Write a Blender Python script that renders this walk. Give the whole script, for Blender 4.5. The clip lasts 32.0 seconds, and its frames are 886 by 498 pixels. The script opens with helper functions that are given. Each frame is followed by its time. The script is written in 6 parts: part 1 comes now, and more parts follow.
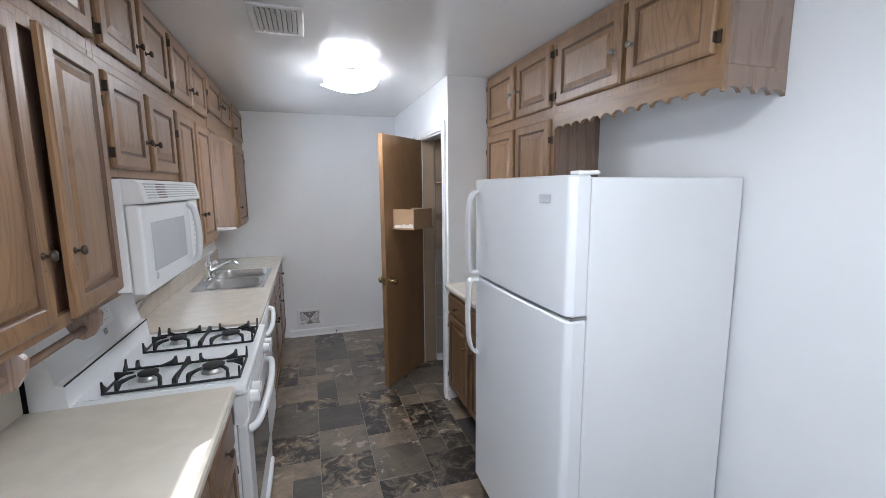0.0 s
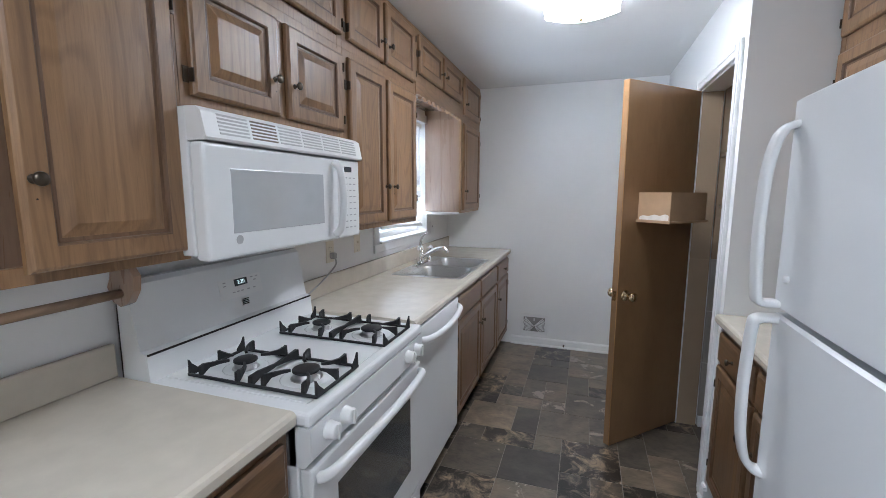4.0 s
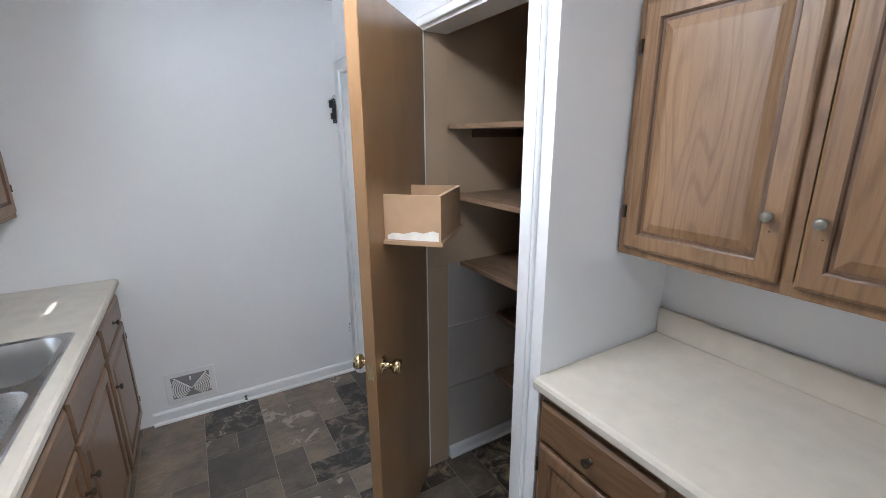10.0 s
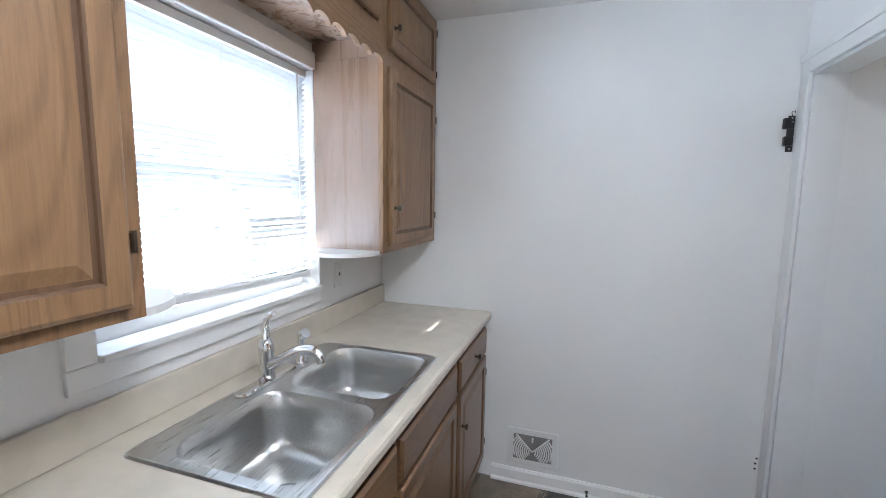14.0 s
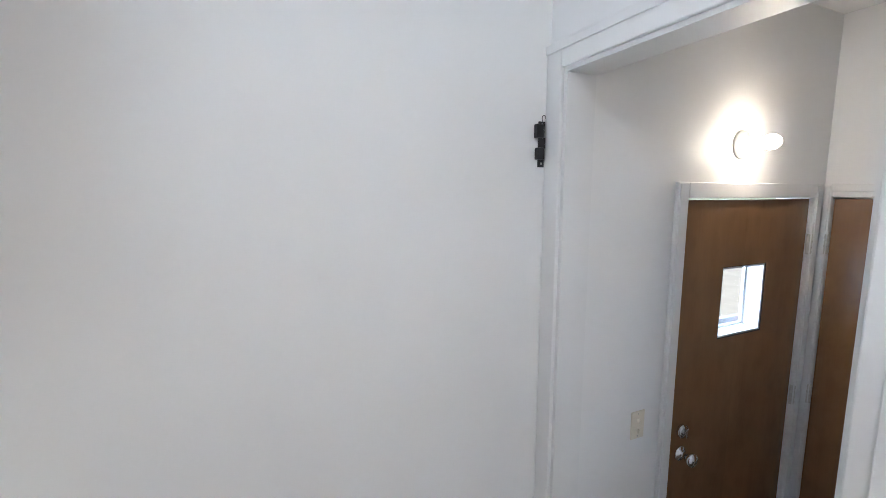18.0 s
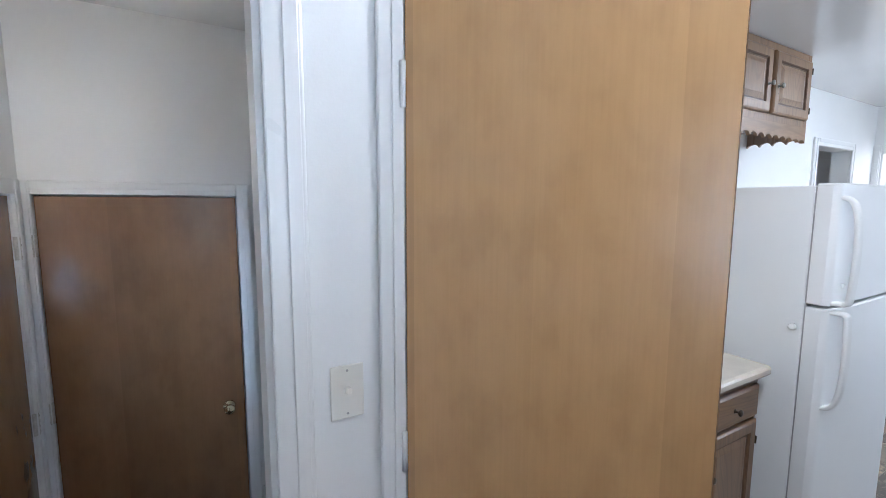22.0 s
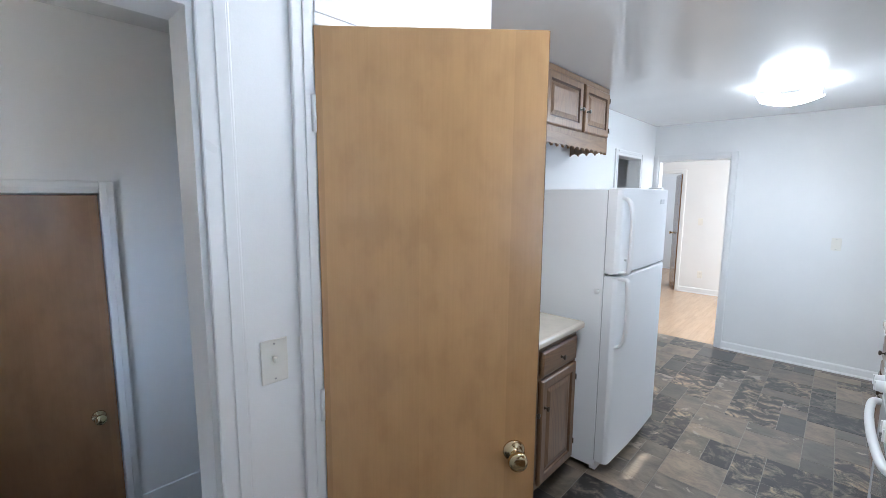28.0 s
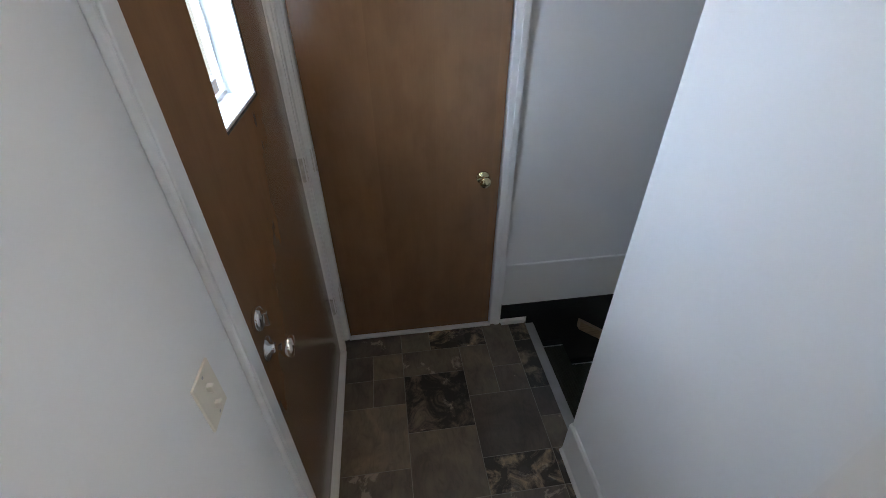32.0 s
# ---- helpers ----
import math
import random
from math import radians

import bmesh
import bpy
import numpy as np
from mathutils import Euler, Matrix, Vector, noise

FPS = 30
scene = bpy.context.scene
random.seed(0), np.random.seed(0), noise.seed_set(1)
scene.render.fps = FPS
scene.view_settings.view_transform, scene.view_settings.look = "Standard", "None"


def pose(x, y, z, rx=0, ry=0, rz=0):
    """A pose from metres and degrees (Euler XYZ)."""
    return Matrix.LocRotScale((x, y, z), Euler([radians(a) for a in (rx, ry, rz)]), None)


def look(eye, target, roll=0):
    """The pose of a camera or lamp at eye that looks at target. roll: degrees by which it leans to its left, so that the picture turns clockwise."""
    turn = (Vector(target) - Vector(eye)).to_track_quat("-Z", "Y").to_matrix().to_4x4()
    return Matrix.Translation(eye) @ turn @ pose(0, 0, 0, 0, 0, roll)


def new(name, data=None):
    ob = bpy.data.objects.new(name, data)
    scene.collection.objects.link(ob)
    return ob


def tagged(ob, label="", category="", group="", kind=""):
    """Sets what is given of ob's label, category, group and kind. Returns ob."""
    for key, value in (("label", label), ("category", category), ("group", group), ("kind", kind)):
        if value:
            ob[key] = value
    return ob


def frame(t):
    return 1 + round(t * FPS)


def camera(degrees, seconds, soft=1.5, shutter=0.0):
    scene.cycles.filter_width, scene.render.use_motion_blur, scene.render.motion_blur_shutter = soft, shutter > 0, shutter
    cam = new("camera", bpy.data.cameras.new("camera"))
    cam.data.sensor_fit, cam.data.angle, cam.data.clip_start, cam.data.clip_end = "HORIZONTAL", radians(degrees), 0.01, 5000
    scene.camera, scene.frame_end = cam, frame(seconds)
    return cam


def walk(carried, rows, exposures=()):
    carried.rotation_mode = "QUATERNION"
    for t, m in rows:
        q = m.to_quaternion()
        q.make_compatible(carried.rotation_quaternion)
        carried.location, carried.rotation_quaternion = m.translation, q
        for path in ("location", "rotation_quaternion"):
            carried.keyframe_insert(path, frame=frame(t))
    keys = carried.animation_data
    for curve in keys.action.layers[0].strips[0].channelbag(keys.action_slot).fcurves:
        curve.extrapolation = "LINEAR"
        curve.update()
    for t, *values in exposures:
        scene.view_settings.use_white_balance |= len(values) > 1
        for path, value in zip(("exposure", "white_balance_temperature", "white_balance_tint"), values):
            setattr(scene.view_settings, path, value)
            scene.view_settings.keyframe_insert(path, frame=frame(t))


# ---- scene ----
cam = camera(92.7, 32.0, soft=0.6)
PATH = [
    (0, (0.919, 0.623, 1.619), (1.517, 2.51, 1.33), -0.5),
    (0.5, (0.997, 0.752, 1.593), (1.446, 2.68, 1.31), -0.4),
    (1, (1.072, 0.86, 1.553), (1.301, 2.827, 1.273), -0.3),
    (1.5, (1.169, 0.947, 1.529), (1.149, 2.927, 1.251), -0.3),
    (2, (1.27, 1.012, 1.504), (1.027, 2.978, 1.229), -0.3),
    (2.5, (1.342, 1.069, 1.479), (0.906, 3.001, 1.204), -0.3),
    (4.5, (1.261, 1.578, 1.449), (0.63, 3.456, 1.182), 0.2),
    (5, (1.242, 1.731, 1.45), (0.674, 3.629, 1.18), 0.1),
    (5.5, (1.195, 1.829, 1.457), (0.784, 3.766, 1.182), 0.0),
    (6, (1.13, 1.912, 1.482), (0.913, 3.88, 1.198), -0.4),
    (6.5, (1.055, 1.982, 1.508), (1.127, 3.955, 1.189), -0.4),
    (7, (1.036, 2.122, 1.539), (1.354, 4.059, 1.16), -0.7),
    (7.5, (1.031, 2.233, 1.568), (1.579, 4.107, 1.133), -0.9),
    (8, (1.001, 2.281, 1.602), (1.772, 4.063, 1.121), -0.9),
    (8.5, (0.999, 2.368, 1.613), (1.93, 4.064, 1.106), -0.7),
    (9, (0.953, 2.481, 1.624), (2.01, 4.094, 1.093), -0.2),
    (9.5, (0.945, 2.594, 1.63), (2.009, 4.2, 1.092), -0.2),
    (10, (1.046, 2.691, 1.626), (2.023, 4.358, 1.111), -0.4),
    (10.5, (1.009, 2.782, 1.627), (1.891, 4.513, 1.152), 0.4),
    (11, (1.018, 2.851, 1.616), (1.677, 4.682, 1.154), 0.7),
    (11.5, (1.025, 2.903, 1.59), (1.45, 4.805, 1.142), 0.6),
    (12, (1.053, 2.98, 1.557), (1.202, 4.929, 1.136), 0.7),
    (12.5, (1.056, 3.013, 1.505), (0.937, 4.975, 1.137), 0.4),
    (13, (1.051, 3.073, 1.48), (0.679, 5.013, 1.168), 0.5),
    (13.5, (1.068, 3.166, 1.481), (0.483, 5.06, 1.215), 0.9),
    (15.5, (0.977, 3.633, 1.556), (0.35, 5.524, 1.374), 0.9),
    (16, (0.985, 3.837, 1.561), (0.632, 5.797, 1.375), 0.8),
    (16.5, (0.94, 3.978, 1.572), (0.948, 5.966, 1.358), 1.0),
    (17, (0.883, 4.094, 1.548), (1.263, 6.048, 1.352), 1.1),
    (17.5, (0.915, 4.145, 1.617), (1.538, 6.029, 1.371), -0.1),
    (18, (0.983, 4.242, 1.623), (1.808, 6.045, 1.363), -0.0),
    (18.5, (1.049, 4.374, 1.6), (2.1, 6.057, 1.349), 0.2),
    (19, (1.073, 4.481, 1.593), (2.432, 5.928, 1.347), 0.6),
    (19.5, (1.08, 4.529, 1.62), (2.724, 5.637, 1.36), 1.6),
    (20, (1.114, 4.542, 1.597), (2.972, 5.245, 1.368), 1.6),
    (20.5, (1.177, 4.574, 1.61), (3.143, 4.866, 1.389), 1.7),
    (21, (1.184, 4.597, 1.604), (3.165, 4.417, 1.397), 2.0),
    (21.5, (1.162, 4.604, 1.593), (3.054, 3.998, 1.362), 0.1),
    (22, (1.058, 4.656, 1.577), (2.793, 3.686, 1.358), 0.2),
    (22.5, (0.932, 4.71, 1.573), (2.456, 3.431, 1.37), 0.5),
    (23, (0.814, 4.741, 1.578), (2.131, 3.249, 1.379), 0.5),
    (23.5, (0.754, 4.784, 1.576), (1.906, 3.166, 1.387), 0.3),
    (24, (0.705, 4.837, 1.577), (1.728, 3.137, 1.394), 0.1),
    (24.5, (0.668, 4.869, 1.573), (1.588, 3.112, 1.385), -0.1),
    (26.5, (0.653, 4.905, 1.586), (1.377, 3.065, 1.358), 0.5),
    (27, (0.715, 4.892, 1.567), (1.510, 3.079, 1.345), 0.1),
    (27.5, (0.768, 4.884, 1.602), (1.800, 3.194, 1.359), 0.2),
    (28, (0.868, 4.879, 1.609), (2.226, 3.432, 1.356), 0.4),
    (28.5, (0.983, 4.899, 1.609), (2.614, 3.774, 1.335), 0.3),
    (29, (1.079, 4.913, 1.638), (2.881, 4.108, 1.316), 0.3),
    (29.5, (1.212, 4.935, 1.612), (3.1, 4.404, 1.22), 0.2),
    (30, (1.325, 4.907, 1.553), (3.23, 4.65, 1.0), 0.1),
    (30.5, (1.419, 4.871, 1.485), (3.286, 4.856, 0.769), -1.0),
    (31, (1.579, 4.933, 1.441), (3.369, 4.904, 0.55), -0.3),
    (31.5, (1.714, 4.963, 1.385), (3.417, 4.849, 0.342), -0.6),
    (32, (1.842, 5.004, 1.344), (3.44, 4.787, 0.161), -0.4),
]
EXPOSURE = [(0.0, 1.48, 5700, 11), (1.0, 1.48, 5600, 10), (2.0, 1.42, 5550, 10), (5.0, 1.45, 5600, 10), (6.0, 1.44, 5550, 10), (7.0, 1.68, 5600, 10), (8.0, 1.70, 5600, 10), (9.0, 1.72, 5600, 10), (13.0, 1.72, 5600, 9), (16.0, 1.86, 5650, 10), (17.0, 1.84, 5800, 10), (20.0, 1.76, 5900, 10), (21.0, 1.70, 5650, 10), (22.0, 1.80, 5400, 9), (23.0, 1.86, 5400, 8), (24.0, 1.88, 5400, 8), (27.0, 1.72, 5350, 8), (28.0, 1.74, 5450, 8), (29.0, 1.76, 5400, 9), (30.0, 1.72, 5700, 10), (31.0, 1.80, 5950, 9), (32.0, 1.76, 6050, 9)]
walk(cam, [(t, look(eye, target, roll)) for t, eye, target, roll in PATH], EXPOSURE)


# ---- world, sun and large lights ----
world = bpy.data.worlds.new("world")
scene.world = world
world.use_nodes = True
wn = world.node_tree.nodes
sky = wn.new("ShaderNodeTexSky")
sky.sky_type, sky.sun_disc = "NISHITA", False
SUN_TRAVEL = Vector((1.0, 1.1, -0.894)).normalized()
sky.sun_elevation = math.asin(-SUN_TRAVEL.z)
sky.sun_rotation = math.atan2(-SUN_TRAVEL.x, -SUN_TRAVEL.y)
world.node_tree.links.new(sky.outputs[0], wn["Background"].inputs[0])
wn["Background"].inputs[1].default_value = 0.06


def lamp(name, kind, m, energy, colour, **settings):
    data = bpy.data.lights.new(name, kind)
    data.energy, data.color = energy, colour
    for key, value in settings.items():
        if key == "size":
            data.size = value
        elif key == "size_y":
            data.shape, data.size_y = "RECTANGLE", value
        elif key == "angle":
            data.angle = value
        elif key == "spread":
            data.spread = value
        elif key == "radius":
            data.shadow_soft_size = value
    ob = new(name, data)
    ob.matrix_world = m
    return ob


lamp("sun", "SUN", look((0, 0, 0), SUN_TRAVEL), 5.0, (1.0, 0.93, 0.82), angle=radians(0.6))
DAY = (0.80, 0.89, 1.0)
# daylight in the window openings: sink window, dining window, the back door's pane
lamp("sink_window_light", "AREA", look((-0.158, 4.335, 1.56), (1, 4.335, 1.5)), 6.2, DAY, size=0.85, size_y=0.86)
lamp("dining_window_light", "AREA", look((0.03, 0.62, 1.5), (1, 0.95, 1.3)), 5.0, DAY, size=1.0, size_y=1.1, spread=radians(135))
# added fill lamp for the room beyond, which has no window built
lamp("front_room_light", "AREA", look((0.0, -1.7, 1.5), (2, -1.9, 1.2)), 24, (1.0, 0.96, 0.91), size=1.4, size_y=1.2)
lamp("back_door_light", "AREA", look((2.90, 5.72, 1.28), (2.92, 4.50, 0.70)), 12.0, (0.66, 0.80, 1.0), size=0.80, size_y=0.70)
# added fill lamp that keeps the far hall from going black
lamp("hall_light", "AREA", look((2.42, -4.4, 1.5), (4, -4.4, 1.3)), 9, (0.95, 0.97, 1.0), size=1.0, size_y=1.1)

# ---- materials ----


class Nodes:
    def __init__(self, name):
        self.mat = bpy.data.materials.new(name)
        self.mat.use_nodes = True
        self.tree = self.mat.node_tree
        self.bsdf = self.tree.nodes["Principled BSDF"]

    def add(self, kind, **inputs):
        node = self.tree.nodes.new("ShaderNode" + kind)
        for key, value in inputs.items():
            node.inputs[key.replace("_", " ")].default_value = value
        return node

    def link(self, a, b):
        self.tree.links.new(a, b)

    def coords(self, scale=(1, 1, 1), shift=True, rot=(0, 0, 0)):
        tc = self.add("TexCoord")
        mp = self.add("Mapping")
        mp.inputs["Scale"].default_value = scale
        mp.inputs["Rotation"].default_value = rot
        self.link(tc.outputs["Object"], mp.inputs["Vector"])
        if shift:
            info = self.add("ObjectInfo")
            mul = self.add("Math")
            mul.operation = "MULTIPLY"
            mul.inputs[1].default_value = 37.0
            self.link(info.outputs["Random"], mul.inputs[0])
            self.link(mul.outputs[0], mp.inputs["Location"])
        return mp.outputs[0]

    def noise(self, vec, scale, detail=3.0, rough=0.5, distort=0.0):
        n = self.add("TexNoise", Scale=scale, Detail=detail, Roughness=rough, Distortion=distort)
        self.link(vec, n.inputs["Vector"])
        return n.outputs["Fac"]

    def ramp(self, fac, *stops):
        r = self.add("ValToRGB")
        els = r.color_ramp.elements
        while len(els) < len(stops):
            els.new(0.5)
        for e, (p, c) in zip(els, stops):
            e.position, e.color = p, (*c, 1) if len(c) == 3 else c
        self.link(fac, r.inputs[0])
        return r.outputs["Color"]

    def mix(self, a, b, fac, blend="MIX"):
        m = self.add("Mix")
        m.data_type, m.blend_type = "RGBA", blend
        for sock, v in ((m.inputs[0], fac), (m.inputs[6], a), (m.inputs[7], b)):
            if isinstance(v, (float, int)):
                sock.default_value = v
            elif isinstance(v, tuple):
                sock.default_value = (*v, 1)
            else:
                self.link(v, sock)
        return m.outputs[2]

    def bump(self, height, strength=0.2, distance=0.002):
        b = self.add("Bump", Strength=strength, Distance=distance)
        self.link(height, b.inputs["Height"])
        self.link(b.outputs[0], self.bsdf.inputs["Normal"])

    def colour(self, c):
        if isinstance(c, tuple):
            self.bsdf.inputs["Base Color"].default_value = (*c, 1)
        else:
            self.link(c, self.bsdf.inputs["Base Color"])

    def rough(self, lo, hi=None, fac=None):
        if hi is None:
            self.bsdf.inputs["Roughness"].default_value = lo
        else:
            mr = self.add("MapRange")
            mr.inputs["To Min"].default_value, mr.inputs["To Max"].default_value = lo, hi
            self.link(fac, mr.inputs["Value"])
            self.link(mr.outputs[0], self.bsdf.inputs["Roughness"])


def plain(name, c, rough=0.5, metal=0.0, vary=0.06, scale=9.0, bump=0.05, bscale=160.0, coat=0.0, even=False):
    """A surface of one colour with stains and grain at two scales."""
    n = Nodes(name)
    v = n.coords()
    big = n.noise(v, scale, 4)
    fine = n.noise(v, bscale, 2)
    lo, hi = tuple(x * (1 - vary) for x in c), tuple(min(1, x * (1 + vary)) for x in c)
    n.colour(n.ramp(big, (0.3, lo), (0.7, hi)))
    n.rough(rough) if even else n.rough(max(0.02, rough - 0.02), min(1, rough + 0.025), big)
    n.bsdf.inputs["Metallic"].default_value = metal
    n.bsdf.inputs["Coat Weight"].default_value = coat
    if bump:
        n.bump(fine, bump, 0.0015)
    return n.mat


def wood(name, dark, light, axis, rough=0.38, grain=1.0, figure=0.5, coat=0.0, polish=0.18, lines_by=0.46):
    """Sawn or sliced wood with its grain along an axis: long pores and a broad figure."""
    n = Nodes(name)
    st = [1.0, 1.0, 1.0]
    st["xyz".index(axis)] = 0.06
    v = n.coords(tuple(st))
    pores = n.noise(v, 230.0 * grain, 3, 0.6)
    rings = n.noise(v, 26.0 * grain, 5, 0.65, 1.2)
    broad = n.noise(v, 5.0, 3, 0.5, 0.6)
    st["xyz".index(axis)] = 0.16
    field = n.noise(n.coords(tuple(st)), 4.5, 2, 0.45, 0.3)
    bands = n.add("Math")
    bands.operation = "MULTIPLY"
    bands.inputs[1].default_value = 130.0 * grain
    n.link(field, bands.inputs[0])
    lines = n.add("Math")
    lines.operation = "SINE"
    n.link(bands.outputs[0], lines.inputs[0])
    wave = n.add("MapRange")
    wave.inputs["From Min"].default_value = -1.0
    n.link(lines.outputs[0], wave.inputs["Value"])
    mid = tuple((a + b) / 2 for a, b in zip(dark, light))
    a = n.ramp(rings, (0.30, dark), (0.5, mid), (0.68, light))
    b = n.ramp(pores, (0.36, tuple(x * 0.55 for x in dark)), (0.5, (1, 1, 1)))
    c = n.mix(a, b, 0.32, "MULTIPLY")
    d = n.ramp(broad, (0.3, tuple(x * 0.9 for x in mid)), (0.7, tuple(min(1, x * 1.08) for x in light)))
    e = n.mix(c, d, figure)
    n.colour(n.mix(e, n.ramp(wave.outputs[0], (0.0, (0.58, 0.52, 0.47)), (0.38, (1, 1, 1))), lines_by, "MULTIPLY"))
    n.rough(rough - 0.06, rough + 0.1, rings)
    n.bsdf.inputs["Coat Weight"].default_value = coat
    n.bsdf.inputs["Coat Roughness"].default_value = polish
    n.bump(pores, 0.18, 0.0006)
    return n.mat


def veneer(name, dark, light, rough=0.3, coat=0.4):
    """Sliced birch in upright leaves with a soft cloudy figure, varnished."""
    n = Nodes(name)
    fig = n.noise(n.coords((1, 1, 0.36)), 5.5, 4, 0.55)
    flame = n.noise(n.coords((1, 1, 0.55)), 15.0, 3, 0.5)
    fine = n.noise(n.coords((1, 1, 0.03)), 190.0, 2)
    # each leaf of veneer, about 24 cm wide, has a tone of its own
    at = n.add("SeparateXYZ")
    n.link(n.coords(), at.inputs[0])
    chain = at.outputs["X"]
    for kind, other in (("ADD", at.outputs["Y"]), ("MULTIPLY", 4.1), ("FLOOR", None)):
        m = n.add("Math")
        m.operation = kind
        n.link(chain, m.inputs[0])
        if isinstance(other, float):
            m.inputs[1].default_value = other
        elif other is not None:
            n.link(other, m.inputs[1])
        chain = m.outputs[0]
    leaf = n.add("TexWhiteNoise")
    leaf.noise_dimensions = "1D"
    n.link(chain, leaf.inputs["W"])
    mid = tuple((a + b) / 2 for a, b in zip(dark, light))
    tone = n.ramp(leaf.outputs["Value"], (0.0, tuple(x * 0.82 for x in mid)), (1.0, tuple(x * 1.16 for x in mid)))
    c = n.ramp(fig, (0.2, dark), (0.5, mid), (0.8, light))
    c = n.mix(c, tone, 0.5)
    c = n.mix(c, n.ramp(flame, (0.34, (0.80, 0.77, 0.74)), (0.5, (1, 1, 1)), (0.7, (1.12, 1.11, 1.09))), 0.34, "MULTIPLY")
    c = n.mix(c, n.ramp(fine, (0.35, (0.86, 0.84, 0.82)), (0.6, (1, 1, 1))), 0.2, "MULTIPLY")
    n.colour(c)
    n.rough(rough)
    n.bsdf.inputs["Coat Weight"].default_value = coat
    n.bsdf.inputs["Coat Roughness"].default_value = 0.2
    return n.mat


def slate(name):
    """Printed slate tile: each piece a tone of its own, softly clouded; some with sharp pale flakes, some dark with veins."""
    n = Nodes(name)
    info = n.add("ObjectInfo")
    v = n.coords((1, 1, 1))

    def other(k):
        m = n.add("Math")
        m.operation = "MULTIPLY"
        m.inputs[1].default_value = k
        n.link(info.outputs["Random"], m.inputs[0])
        f = n.add("Math")
        f.operation = "FRACT"
        n.link(m.outputs[0], f.inputs[0])
        return f.outputs[0]
    cloud = n.noise(v, 5.0, 5, 0.55, 0.9)
    tone = n.ramp(info.outputs["Random"], (0.0, (0.060, 0.053, 0.044)), (0.14, (0.165, 0.131, 0.094)), (0.30, (0.112, 0.095, 0.075)),
                  (0.46, (0.200, 0.158, 0.112)), (0.60, (0.150, 0.122, 0.090)), (0.72, (0.050, 0.046, 0.042)), (0.86, (0.175, 0.139, 0.100)), (1.0, (0.235, 0.182, 0.126)))
    shade = n.ramp(cloud, (0.34, (0.58, 0.58, 0.59)), (0.5, (1.0, 0.99, 0.97)), (0.66, (1.36, 1.31, 1.24)))
    c = n.mix(tone, shade, 0.85, "MULTIPLY")
    streak = n.noise(n.coords((1, 2.4, 1)), 11.0, 5, 0.65, 1.8)
    c = n.mix(c, n.ramp(streak, (0.34, (0.55, 0.55, 0.57)), (0.5, (1, 1, 1)), (0.68, (1.3, 1.26, 1.2))), 0.5, "MULTIPLY")
    # sharp pale flakes on some pieces
    flake = n.ramp(n.noise(v, 6.5, 7, 0.66, 0.5), (0.585, (0, 0, 0)), (0.615, (1, 1, 1)))
    gate = n.ramp(other(7.31), (0.60, (0, 0, 0)), (0.62, (0.8, 0.8, 0.8)))
    c = n.mix(c, (0.37, 0.31, 0.245), n.mix(flake, gate, 1.0, "MULTIPLY"))
    # black pieces broken by fine veins
    vein = n.ramp(n.noise(v, 10.0, 8, 0.7, 0.8), (0.47, (0.16, 0.16, 0.17)), (0.54, (0.8, 0.8, 0.8)), (0.62, (1.7, 1.6, 1.45)))
    gate2 = n.ramp(other(11.7), (0.65, (0, 0, 0)), (0.67, (1, 1, 1)))
    c = n.mix(c, vein, gate2, "MULTIPLY")
    n.colour(c)
    n.rough(0.30, 0.40, cloud)
    n.bsdf.inputs["Coat Weight"].default_value = 0.5
    n.bsdf.inputs["Coat Roughness"].default_value = 0.27
    n.bump(cloud, 0.08, 0.002)
    return n.mat


def brushed(name, c=(0.62, 0.62, 0.61), rough=0.28):
    n = Nodes(name)
    f = n.noise(n.coords((1, 0.05, 1)), 300.0, 2)
    n.colour(n.ramp(f, (0.3, tuple(x * 0.85 for x in c)), (0.7, c)))
    n.bsdf.inputs["Metallic"].default_value = 1.0
    n.rough(rough - 0.06, rough + 0.1, f)
    n.bump(f, 0.05, 0.0005)
    return n.mat


def glow(name, c, strength, base=(0.8, 0.8, 0.8)):
    n = Nodes(name)
    n.colour(base)
    n.bsdf.inputs["Emission Color"].default_value = (*c, 1)
    n.bsdf.inputs["Emission Strength"].default_value = strength
    return n.mat


def see_through(name, c=(1, 1, 1), rough=0.0):
    n = Nodes(name)
    n.colour(c)
    n.bsdf.inputs["Transmission Weight"].default_value = 1.0
    n.bsdf.inputs["IOR"].default_value = 1.02
    n.rough(rough)
    return n.mat


def slat_plastic(name):
    n = Nodes(name)
    f = n.noise(n.coords(), 20.0, 2)
    n.colour(n.ramp(f, (0.3, (0.60, 0.61, 0.62)), (0.7, (0.66, 0.67, 0.68))))
    n.rough(0.45)
    tr = n.add("BsdfTranslucent")
    tr.inputs[0].default_value = (0.85, 0.87, 0.9, 1)
    mx = n.add("MixShader")
    mx.inputs[0].default_value = 0.07
    n.link(n.bsdf.outputs[0], mx.inputs[1])
    n.link(tr.outputs[0], mx.inputs[2])
    n.link(mx.outputs[0], n.tree.nodes["Material Output"].inputs["Surface"])
    return n.mat


